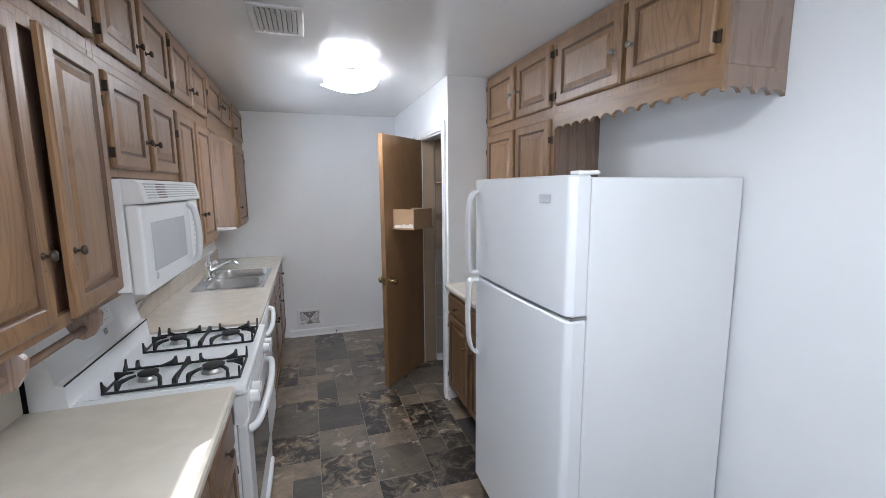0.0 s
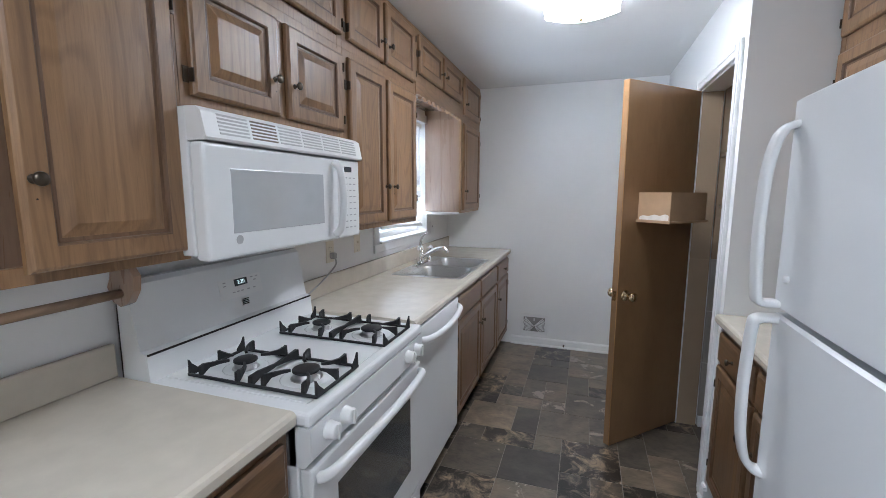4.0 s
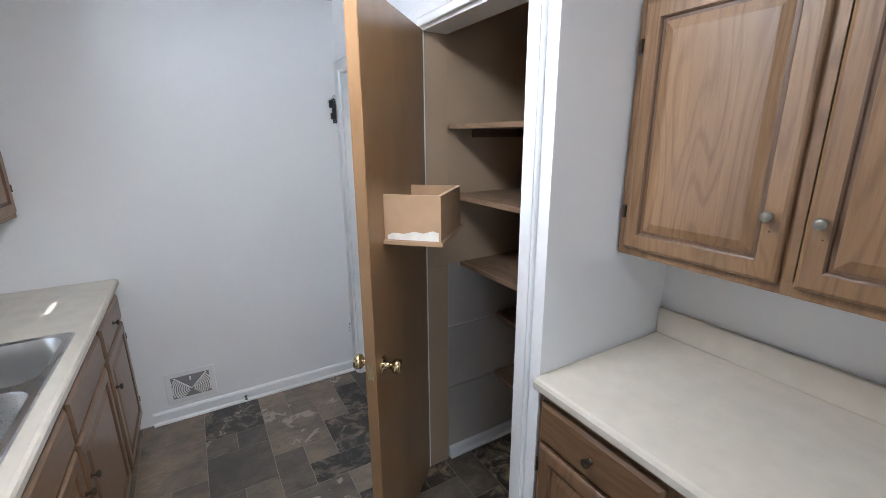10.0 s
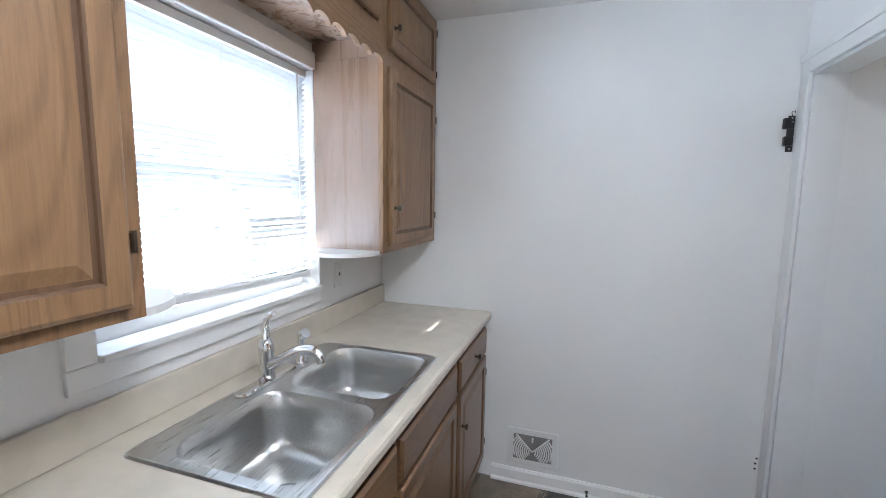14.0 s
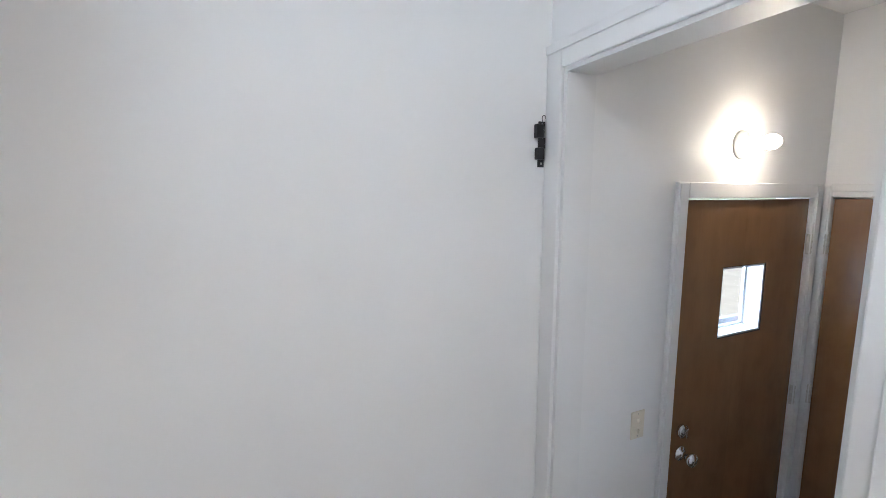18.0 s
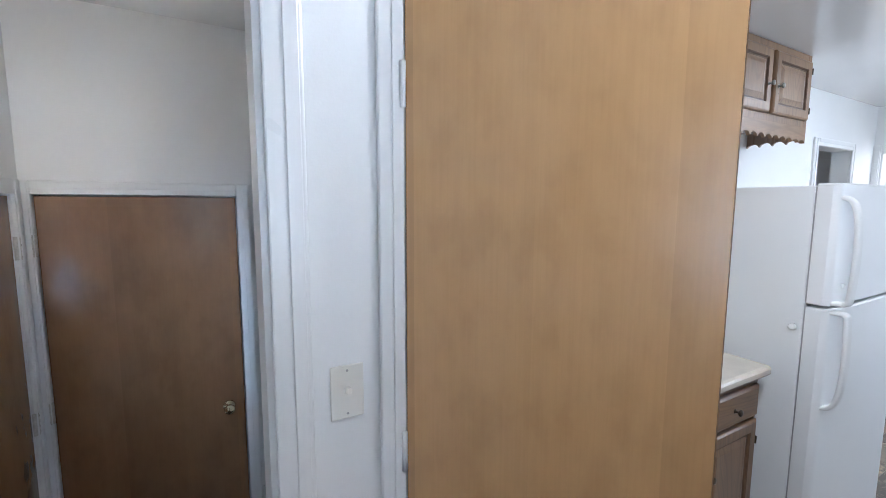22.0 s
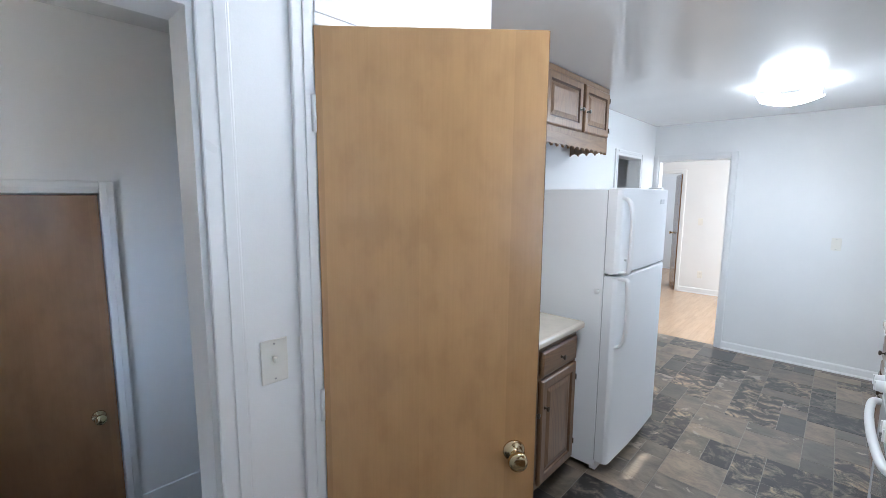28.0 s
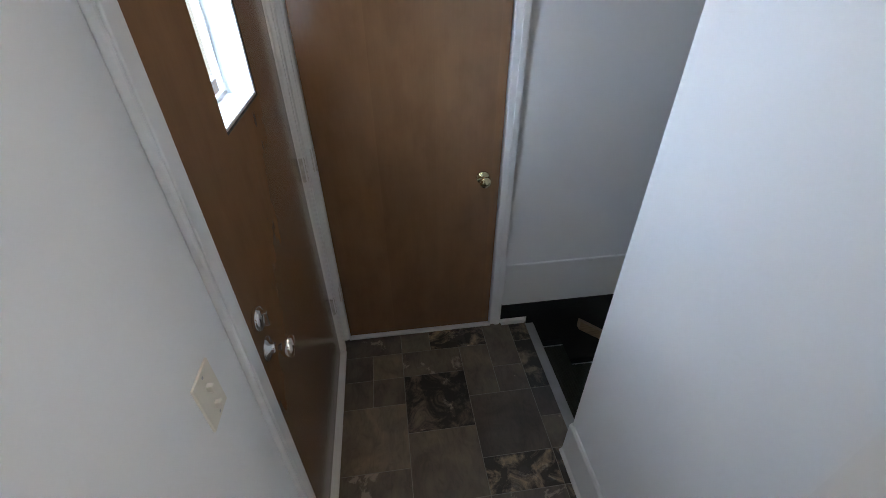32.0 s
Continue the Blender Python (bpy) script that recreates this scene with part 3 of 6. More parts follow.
casing_y("trim_south_door", SOUTH, 1, SD[0], SD[1], SD[2], 0.0, 0.058)
setting("trim_south_jamb", boxes(((SD[0], SOUTH - 0.12, 0), (SD[0] + 0.012, SOUTH, SD[2] - 0.012)), ((SD[1] - 0.012, SOUTH - 0.12, 0), (SD[1], SOUTH, SD[2] - 0.012)), ((SD[0], SOUTH - 0.12, SD[2] - 0.012), (SD[1], SOUTH, SD[2]))), TRIM, "white painted jamb of the south doorway", "trim")
casing_x("trim_east_door", EAST, -1, ED[0], ED[1], ED[2], 0.0, 0.058)
casing_y("trim_back_door", LN, -1, 2.508, 3.393, 1.605, LAND, 0.062)
casing_x("trim_closet_door", LE, -1, 4.517, 5.303, 1.605, LAND, 0.060, d=0.014)
casing_y("trim_far_door", -3.13, 1, 2.86, 3.42, 2.0, 0.0, 0.06)


def baseboard(a, b, h=0.085, t=0.014):
    """Runs from a to b along a wall; the room lies to the left of the way from a to b."""
    a, b = Vector((*a, 0)), Vector((*b, 0))
    d = (b - a).normalized()
    side = Vector((-d.y, d.x, 0))
    bm = bmesh.new()
    outline = [(0, 0), (t + 0.014, 0), (t + 0.012, 0.010), (t + 0.002, 0.018), (t, h - 0.012), (t * 0.5, h), (0, h)]
    rings = []
    for p in (a, b):
        rings.append([p + side * u + Vector((0, 0, v)) for u, v in outline])
    loops(bm, rings, cap_first=True)
    return bm


def run(name, *legs, z=0.0, h=0.085, label="white painted baseboard with quarter-round"):
    bm = bmesh.new()
    for a, b in legs:
        leg = baseboard(a, b, h)
        bmesh.ops.translate(leg, verts=leg.verts, vec=(0, 0, z))
        me = bpy.data.meshes.new("leg")
        leg.to_mesh(me)
        leg.free()
        bm.from_mesh(me)
        bpy.data.meshes.remove(me)
    return setting(name, bm, TRIM, label, "baseboard")


run("baseboard_north", ((FRONT - 0.02, NORTH), (0.66, NORTH)), h=0.075)
run("baseboard_south", ((0.0, SOUTH), (SD[0] - 0.058, SOUTH)), h=0.08)
run("baseboard_east", ((EAST, ED[1] + 0.058), (EAST, 2.75)), h=0.08)
run("baseboard_pantry", ((FRONT, PD[1] + 0.062), (FRONT, DW[0] - 0.07)), ((FRONT, JOG), (FRONT, PD[0] - 0.062)), ((FRONT, JOG), (1.87, JOG)), h=0.075)
run("baseboard_landing", ((2.29, LS), (2.72, LS)), z=LAND, h=0.20, label="tall white painted skirting beside the landing")
run("baseboard_front_room", ((-0.08, -3.13), (2.80, -3.13)), h=0.09)
setting("skirting_stairs", boxes(((LE - 0.014, 2.2, -0.29), (LE, 4.455, -0.012)), bevel=0.004), TRIM, "white painted skirting above the basement stairs", "baseboard")
# sheet over the lower stairwell wall, its near-black colour standing in for shade
setting("stair_side", boxes(((LE - 0.008, 1.62, -2.6), (LE - 0.0005, 4.30, -0.2905)), ((LE - 0.008, 4.30, LAND + 0.029), (LE - 0.0005, 4.454, -0.2905))), STAIRDARK, "near-black sheet for the shade on the stairwell wall", "wall")
setting("trim_landing_threshold", boxes(((LE - 0.03, 4.317, LAND), (LE - 0.002, 4.454, LAND + 0.028)), ((LE - 0.022, 4.517, LAND), (LE - 0.002, 5.303, LAND + 0.014)), ((2.508, LN - 0.026, LAND), (3.393, LN - 0.002, LAND + 0.012)), bevel=0.003), TRIM, "white painted strips along the landing doors", "trim")

# floors under the tiles, steps, ground
setting("floor", boxes(((0, SOUTH - 0.06, -0.1), (EAST + 0.06, JOG, -0.0016)), ((0, JOG, -0.1), (FRONT + 0.115, NORTH, -0.0016)), ((FRONT + 0.115, JOG, -0.1), (2.6, LS - 0.06, -0.0016))), GROUT, "slate-look tile floor with dark joints", "floor")
setting("floor_landing", boxes(((2.27, 4.31, LAND - 0.12), (LE, LN, LAND - 0.0016))), GROUT, "slate-look tiles on the landing", "floor")
steps = setting("landing_steps", boxes(((2.01, LS, -0.8), (2.27, LN, -0.215)), ((1.90, DW[0], -0.8), (2.01, DW[1], -0.006))), GROUT, "steps down from kitchen to landing", "stairs")
bm = bmesh.new()
for i in range(9):
    z = LAND - 0.20 * (i + 1)
    box(bm, (2.725, 4.31 - 0.25 * (i + 1), z - 0.2), (LE - 0.002, 4.31 - 0.25 * i, z), 0.012)
# stairs and basement floor are coloured near-black for the unlit stairwell
setting("basement_stairs", bm, STAIRDARK, "carpeted stairs down to the basement, darkened for shade", "stairs")
setting("floor_basement", boxes(((2.5, 1.5, -2.7), (LE + 0.1, 4.4, -2.6))), STAIRDARK, "basement floor, darkened for shade", "floor")
edge = setting("landing_edge_strip", boxes(((2.74, 4.268, LAND - 0.03), (LE - 0.035, 4.3145, LAND + 0.003)), bevel=0.002), ALU, "grey metal edging strip at the stair head", "trim")
bm = bmesh.new()
prism(bm, [(3.990, -0.438), (3.990, -0.500), (2.30, -1.715), (2.30, -1.653)], "x", LE - 0.062, LE - 0.028)
single("stair_handrail", bm, RAILWOOD, "pale wooden handrail beside the basement stairs", "handrail")
# ribbed mats on the upper treads, each with a thin metal side edge
for i in range(3):
    z, y = LAND - 0.20 * (i + 1), 4.262 - 0.25 * i
    mat = thing("stair_mat", (3.08, y - 0.12, z), "dark olive ribbed rubber mat on a stair tread", "mat", "stair mats")
    outline = [(y - 0.195, z)]
    for k in range(13):
        u = y - 0.195 + 0.0147 * k
        outline += [(u, z + 0.0035), (u + 0.003, z + 0.0065), (u + 0.009, z + 0.0065), (u + 0.012, z + 0.0035)]
    bm = prism(bmesh.new(), outline + [(y - 0.004, z)], "x", 2.76, 3.43)
    part("pad", bm, OLIVE, mat)
    slab("side_edge", (3.432, y - 0.195, z), (3.437, y - 0.004, z + 0.007), ALU, mat, 0.001, "thin metal edge")

# outside
ground = setting("ground", boxes(((-60, -60, -1.2), (60, 60, -1.1))), SNOW, "pale dry yard around the house", "ground")
house = thing("neighbour_house", (3.0, 11.0, -1.1), "grey-blue house with lap siding and a white corner", "house")
slab("wall", (-1.5, 11.0, -1.1), (8.5, 14.0, 3.4), SIDING, house, 0)
prism_bm = prism(bmesh.new(), [(10.6, 3.4), (14.4, 3.4), (12.5, 4.9)], "x", -1.9, 8.9)
part("roof", prism_bm, GREY, house, "grey gabled roof")
for i in range(18):
    slab("siding_board", (-1.5, 10.97, -1.1 + 0.25 * i), (8.5, 10.999, -0.862 + 0.25 * i), SIDING, house, 0)
slab("corner_board", (3.9, 10.95, -1.1), (4.05, 10.97, 3.4), TRIM, house, 0, "white corner board")

# ---- windows with blinds ----


def slat_mesh(length, tilt, width=0.024):
    """A thin curved slat along y, from 0 to its length."""
    pts = []
    for k in range(4):
        u = (k / 3 - 0.5) * width
        v = 0.0016 * (1 - (2 * k / 3 - 1) ** 2)
        pts.append((u * math.cos(tilt) - v * math.sin(tilt), u * math.sin(tilt) + v * math.cos(tilt)))
    bm = bmesh.new()
    up = [(u, v + 0.0006) for u, v in pts]
    prism(bm, pts + up[::-1], "y", 0, length)
    return bm


def window(name, hole, label, rows, gaps, tilt, rail_drop, blind_y, pitch, cut, opened):
    y0, y1, z0, z1 = hole
    w = thing(name, (-0.08, (y0 + y1) / 2, z0), label, "window", kind="structure")
    t = 0.05
    bm = bmesh.new()
    for a, b in (((-0.13, y0, z0), (-0.07, y0 + t, z1)), ((-0.13, y1 - t, z0), (-0.07, y1, z1)), ((-0.13, y0 + t, z0), (-0.07, y1 - t, z0 + t)), ((-0.13, y0 + t, z1 - t), (-0.07, y1 - t, z1))):
        box(bm, a, b, 0.004)
    part("window_frame", bm, TRIM, w)
    zm = (z0 + z1) / 2 - 0.005
    slab("meeting_rail", (-0.125, y0 + t, zm), (-0.078, y1 - t, zm + 0.045), TRIM, w, 0.004)
    for a, b in ((z0 + t, zm), (zm + 0.045, z1 - t)):
        pane = slab("pane", (-0.103, y0 + t, a), (-0.099, y1 - t, b), GLASS, w, 0)
        pane.visible_shadow = False
    bm = bmesh.new()
    c, d = 0.065, 0.018
    box(bm, (0.0, y0 - c, z0 - 0.01), (d, y0, z1 + c), 0.004)
    box(bm, (0.0, y1, z0 - 0.01), (d, y1 + 0.012, z1 + c), 0.003)
    box(bm, (0.0, y0, z1), (d, y1, z1 + c), 0.004)
    part("window_casing", bm, TRIM, w, "white painted casing")
    bm = bmesh.new()
    box(bm, (-0.07, y0, z0 - 0.012), (0.035, y1, z0 + 0.006), 0.004)
    box(bm, (0.0, y0 - c, z0 - 0.07), (0.016, y1 + 0.01, z0 - 0.012), 0.004)
    part("window_sill", bm, TRIM, w, "white painted sill and apron")
    # the blind hangs in front of the sash
    b0, b1 = blind_y
    blind = thing("venetian_blind", (-0.035, (b0 + b1) / 2, z0 + 0.01), "white mini blind, lowered, with worn slats", "blind")
    slab("head_rail", (-0.05, b0, z1 - 0.032), (-0.02, b1, z1 - 0.004), WHITE2, blind, 0.002)
    mesh = finish(slat_mesh(b1 - b0, tilt), "slat", SLAT)
    short = finish(slat_mesh(cut - b0, tilt), "slat", SLAT)
    turned = finish(slat_mesh(b1 - cut - 0.01, radians(-30)), "slat", SLAT)
    for i in range(rows):
        z = z1 - 0.045 - pitch * i
        whole = i not in gaps and i not in opened
        ob = new("slat", mesh if whole else short)
        ob.parent = blind
        ob.location = Vector((-0.035, b0, z)) - ORIGIN[blind]
        if i in opened:
            ob = new("slat", turned)
            ob.parent = blind
            ob.location = Vector((-0.035, cut + 0.01, z)) - ORIGIN[blind]
    zb = z1 - 0.045 - pitch * rows
    bm = bmesh.new()
    box(bm, (-0.052, b0, zb - 0.006 + rail_drop), (-0.018, b1, zb + 0.02 + rail_drop), 0.006)
    if rail_drop:
        for v in bm.verts:
            f = (v.co.y - b0) / (b1 - b0)
            v.co.z -= rail_drop * f
            v.co.x += 0.05 * (1 - f)
    part("bottom_rail", bm, WHITE2, blind, "white bottom rail hanging askew")
    for f in (0.12, 0.5, 0.88):
        y = b0 + (b1 - b0) * f
        part("ladder_cord", tube(bmesh.new(), [(-0.023, y, z1 - 0.03), (-0.022, y, zb + 0.02)], 0.0009, 5), WHITE2, blind)
    part("tilt_wand", tube(bmesh.new(), [(-0.012, b1 - 0.07, z1 - 0.03), (-0.010, b1 - 0.068, z1 - 0.6)], 0.0035, 6), WHITE2, blind)
    return w


window("window_1", WIN, "white double-hung window above the sink", 39, (), radians(40), 0.045, (WIN[0] + 0.008, WIN[1] - 0.012), 0.0202, 4.43, (28, 30, 31))
window("window_2", WIN2, "white double-hung window in the dining end", 44, (19, 20), radians(62), 0.0, (WIN2[0] + 0.006, WIN2[1] - 0.014), 0.0215, 0.36, ())

# ---- fittings shared by many things ----


def facing(xf, y0, y1, z0, face):
    """The pose of a front whose own x points out of it and whose own y runs along it."""
    return pose(xf, y0, z0) if face > 0 else pose(xf, y1, z0, 0, 0, 180)


def swung(m, w, angle):
    """Turned about its far upright edge."""
    return m @ pose(0, w, 0) @ pose(0, 0, 0, 0, 0, angle) @ pose(0, -w, 0)


def rect(d, i, w, h):
    return [(d, i, i), (d, w - i, i), (d, w - i, h - i), (d, i, h - i)]


def knob(parent, at, material=None, r=0.0135, label=""):
    """A mushroom knob that stands out along x."""
    prof = [(0.009, 0.0), (0.009, 0.002), (0.0045, 0.004), (0.004, 0.012), (r * 0.8, 0.016), (r, 0.020), (r * 0.92, 0.0245), (r * 0.5, 0.027), (0.0005, 0.0275)]
    bm = lathe(bmesh.new(), prof, at, "x", 14)
    return part("knob", bm, material or BRONZE, parent, label, m=Matrix())


def front(parent, kind, y0, y1, z0, z1, xf, face, knob_at=None, hinge=None, swing=0.0, stile=0.052, flat=False, material=None):
    """A cabinet door or drawer front with a raised panel, its knob and its hinges."""
    o = ORIGIN[parent]
    w, h = y1 - y0, z1 - z0
    m = Matrix.Translation(-o) @ facing(xf, y0, y1, z0, face)
    if swing:
        m = swung(m, w, swing)
    t = 0.019
    bm = bmesh.new()
    mat = material or (OAKH if kind == "drawer" else OAK)
    if flat:
        loops(bm, [rect(0, 0, w, h), rect(t * 0.55, 0, w, h), rect(t * 0.75, 0.004, w, h), rect(t, 0.011, w, h)], cap_first=True)
        ob = part(kind, bm, mat, parent, m=m)
    else:
        loops(bm, [rect(0, 0, w, h), rect(t * 0.6, 0, w, h), rect(t * 0.8, 0.003, w, h), rect(t, 0.009, w, h), rect(t, stile - 0.006, w, h)], cap_first=True, cap_last=False)
        ob = part(kind, bm, mat, parent, m=m)
        bm = bmesh.new()
        loops(bm, [rect(t, stile - 0.006, w, h), rect(t - 0.003, stile - 0.002, w, h), rect(t - 0.0085, stile, w, h), rect(t - 0.0085, stile + 0.0075, w, h), rect(t - 0.0088, stile + 0.0095, w, h)], cap_last=False)
        part("moulding", bm, GLAZE, ob, "dark-glazed moulding", m=Matrix())
        bm = bmesh.new()
        loops(bm, [rect(t - 0.0086, stile + 0.003, w, h), rect(t - 0.0086, stile + 0.009, w, h), rect(t - 0.002, stile + 0.031, w, h), rect(t - 0.0012, stile + 0.034, w, h)])
        part("panel", bm, material or OAK, ob, m=Matrix())
    if knob_at:
        ky, kz = knob_at
        u = (ky - y0) if face > 0 else (y1 - ky)
        knob(ob, (t, u, kz - z0), PEWTER if face < 0 and z0 > 1.0 else BRONZE)
        if kind == "door" and z0 > 1.0:
            part("screw_hole", lathe(bmesh.new(), [(0.0022, t - 0.001), (0.0018, t + 0.0003)], (0, u + 0.003, kz - z0 - 0.036), "x", 8), GAP, ob, m=Matrix())
    if hinge is not None:
        u = (hinge - y0) if face > 0 else (y1 - hinge)
        du = 0.012 if u < w / 2 else -0.012
        for fz in (0.16, 0.84) if h > 0.22 else (0.5,):
            bm = bmesh.new()
            box(bm, (0.001, u - du * 1.6, h * fz - 0.020), (0.0045, u - du * 0.15, h * fz + 0.020), 0.001)
            box(bm, (t * 0.2, u - du * 0.30, h * fz - 0.017), (t + 0.002, u, h * fz + 0.017), 0.003)
            part("hinge", bm, BRONZE, ob, m=Matrix())
    return ob


# ---- wall cabinets along the window wall ----
XF, XB = 0.315, 0.004


def wall_cabinet(y0, y1, z0, z1, doors, label, face=1, back=XB, frame_x=XF, name="wall_cabinet", group="wall cabinets"):
    c = thing(name, ((back + frame_x) / 2, (y0 + y1) / 2, z0), label, "cabinet", group)
    s = 0.018 * face
    bm = bmesh.new()
    box(bm, (back, y0 + 0.001, z0 + (0.0008 if name == "top_cabinet" else 0.006)), (frame_x - s, y1 - 0.001, z1), 0.001)
    part("body", bm, OAKX, c)
    bm = bmesh.new()
    st = 0.035
    box(bm, (frame_x - s, y0 + 0.0005, z0), (frame_x, y0 + st, z1), 0.001)
    box(bm, (frame_x - s, y1 - st, z0), (frame_x, y1 - 0.0005, z1), 0.001)
    box(bm, (frame_x - s, y0 + st, z0), (frame_x - 0.0006 * face, y1 - st, z0 + st), 0.001)
    box(bm, (frame_x - s, y0 + st, z1 - st), (frame_x - 0.0006 * face, y1 - st, z1), 0.001)
    ym = (y0 + y1) / 2
    if len(doors) > 1:
        box(bm, (frame_x - s, ym - 0.02, z0 + st), (frame_x - 0.001 * face, ym + 0.02, z1 - st), 0.001)
    part("face_frame", bm, OAK, c)
    for d in doors:
        front(c, "door", *d[:4], frame_x + 0.0005 * face, face, d[4], d[5], d[6] if len(d) > 6 else 0.0)
    return c


LOW, MID, TOP = 1.275, 2.03, H - 0.005
two = "brown washed oak wall cabinet with two raised-panel doors"
wall_cabinet(1.43, 2.245, LOW, MID, [(1.46, 1.845, LOW + 0.025, 2.005, (1.812, 1.47), 1.46), (1.885, 2.225, LOW + 0.025, 2.005, (1.905, 1.47), 2.225, 3.5)], "tall washed oak wall cabinet, one door slightly ajar")
wall_cabinet(2.245, 3.005, 1.662, MID, [(2.275, 2.60, 1.692, 1.995, (2.575, 1.80), 2.275), (2.645, 2.985, 1.692, 1.995, (2.672, 1.80), 2.985)], "short washed oak cabinet above the microwave")
wall_cabinet(3.005, 3.80, LOW, MID, [(3.035, 3.372, LOW + 0.025, 2.0, (3.358, 1.475), 3.035), (3.405, 3.77, LOW + 0.025, 2.0, (3.452, 1.475), 3.77)], two)
wall_cabinet(4.768, NORTH - 0.004, LOW, MID, [(4.805, 5.335, LOW + 0.025, 2.0, (4.838, 1.455), 5.335)], "narrow washed oak wall cabinet beside the window")
for y0, y1, (a, b), (c, d), zl in ((1.43, 2.245, (1.46, 1.83), (1.87, 2.225), MID), (2.245, 3.005, (2.275, 2.612), (2.645, 2.985), MID), (3.005, 3.80, (3.035, 3.36), (3.39, 3.765), MID), (3.80, 4.768, (3.83, 4.25), (4.28, 4.72), 2.10)):
    zd = zl + 0.04
    wall_cabinet(y0, y1, zl, TOP, [(a, b, zd, 2.352, (b - 0.03, zd + 0.085), a), (c, d, zd, 2.352, (c + 0.03, zd + 0.085), d)], "small washed oak cabinet under the ceiling with two doors", name="top_cabinet", group="top cabinets")
wall_cabinet(4.768, NORTH - 0.004, MID, TOP, [(4.805, 5.335, MID + 0.035, 2.352, (4.838, MID + 0.12), 5.335)], "small washed oak cabinet under the ceiling with one door", name="top_cabinet", group="top cabinets")


def scallop(length, high, n, deep=0.016):
    """A board's outline with a wavy lower edge: (along, up), the top at 0."""
    pts = [(0, 0), (0, -high)]
    steps = n * 8
    for i in range(1, steps):
        u = i / steps
        wave = abs(math.sin(math.pi * n * u))
        pts.append((length * u, -high + deep * (wave ** 0.6) * (1 + 0.4 * math.sin(math.pi * u))))
    pts += [(length, -high), (length, 0)]
    return pts


bm = prism(bmesh.new(), [(3.80 + u, 2.10 + v) for u, v in scallop(0.968, 0.095, 11)], "x", XF - 0.016, XF + 0.002)
single("window_valance", bm, OAKH, "scalloped washed oak valance above the sink window", "valance")
for y, s, k in ((4.767, -1, 1.0), (3.801, 1, 0.95)):
    pts = [(0.012, y), (0.30, y)] + [(0.155 + 0.145 * math.cos(a), y + s * k * 0.155 * math.sin(a)) for a in [radians(12 + 13 * k) for k in range(13)]]
    bm = prism(bmesh.new(), pts, "z", LOW - 0.006, LOW + 0.010)
    single("corner_shelf", bm, TRIM, "small white half-round shelf beside the window", "shelf", "corner shelves")

# ---- wall cabinets on the refrigerator side ----
RX = 2.19
wall_cabinet(2.65, JOG - 0.004, LOW - 0.01, 2.0, [(3.10, 3.51, LOW + 0.015, 1.975, (3.132, 1.445), 3.51), (2.68, 3.066, LOW + 0.015, 1.975, (3.034, 1.445), 2.68)], "brown oak wall cabinet above the small worktop, two doors", -1, EAST - 0.004, RX)
wall_cabinet(2.65, JOG - 0.004, 2.0, TOP, [(3.10, 3.51, 2.035, 2.352, (3.132, 2.185), 3.51), (2.68, 3.066, 2.035, 2.352, (3.034, 2.185), 2.68)], "small washed oak cabinet under the ceiling with two doors", -1, EAST - 0.004, RX, "top_cabinet", "top cabinets")
wall_cabinet(1.69, 2.65, 2.0, TOP, [(2.145, 2.62, 2.035, 2.345, (2.18, 2.17), 2.62), (1.72, 2.115, 2.035, 2.345, (2.08, 2.17), 1.72)], "washed oak cabinet above the refrigerator with a scalloped skirt", -1, EAST - 0.004, RX, "top_cabinet", "top cabinets")
skirt = thing("fridge_valance", (2.33, 2.2, 1.90), "scalloped washed oak valance above the refrigerator", "valance")
part("front_board", prism(bmesh.new(), [(1.69 + u, 2.0 + v) for u, v in scallop(0.959, 0.085, 13)], "x", RX, RX + 0.016), OAKH, skirt)
part("side_board", prism(bmesh.new(), [(RX + 0.017 + u, 2.0 + v) for u, v in scallop(0.27, 0.085, 4)], "y", 1.691, 1.707), OAKX, skirt)

# ---- worktops ----


def worktop(name, y0, y1, face, x_wall, depth, label, hole=None):
    """Postformed laminate: flat top with rounded nose and an upstand at the wall."""
    s = face
    top, th = 0.915, 0.038
    w = thing(name, (x_wall + s * depth / 2, (y0 + y1) / 2, top - th), label, "worktop")

    def strip(bm, a, b, ya, yb):
        box(bm, (x_wall + s * a, ya, top - th), (x_wall + s * b, yb, top))
    bm = bmesh.new()
    out = [(0.0, top - th), (depth - 0.004, top - th), (depth, top - th + 0.006), (depth + 0.001, top - 0.012), (depth - 0.004, top - 0.003), (depth - 0.014, top), (0.0, top)]
    a, b = (hole[0], hole[1]) if hole else (0.30, 0.31)
    front_out = [(b, top - th)] + out[1:-1] + [(b, top)]
    prism(bm, [(x_wall + s * u, v) for u, v in front_out], "y", y0, y1)
    strip(bm, 0.0, a, y0, y1)
    if hole:
        strip(bm, a, b, y0, hole[2])
        strip(bm, a, b, hole[3], y1)
    else:
        strip(bm, a, b, y0, y1)
    part("top", bm, LAMINATE, w)
    bm = bmesh.new()
    box(bm, (x_wall, y0, top + 0.0005), (x_wall + s * 0.02, y1, top + 0.10), 0.005)
    part("upstand", bm, LAMINATE, w)
    return w


SINK = (0.115, 0.565, 3.88, 4.67)
worktop("worktop", 1.43, 2.226, 1, 0.003, 0.632, "cream laminate worktop with rounded front edge")
worktop("worktop", 3.002, NORTH - 0.003, 1, 0.003, 0.632, "long cream laminate worktop round the sink", hole=SINK)
worktop("worktop", 2.665, JOG - 0.003, -1, EAST - 0.003, 0.620, "short cream laminate worktop beside the refrigerator")

# ---- base cabinets ----


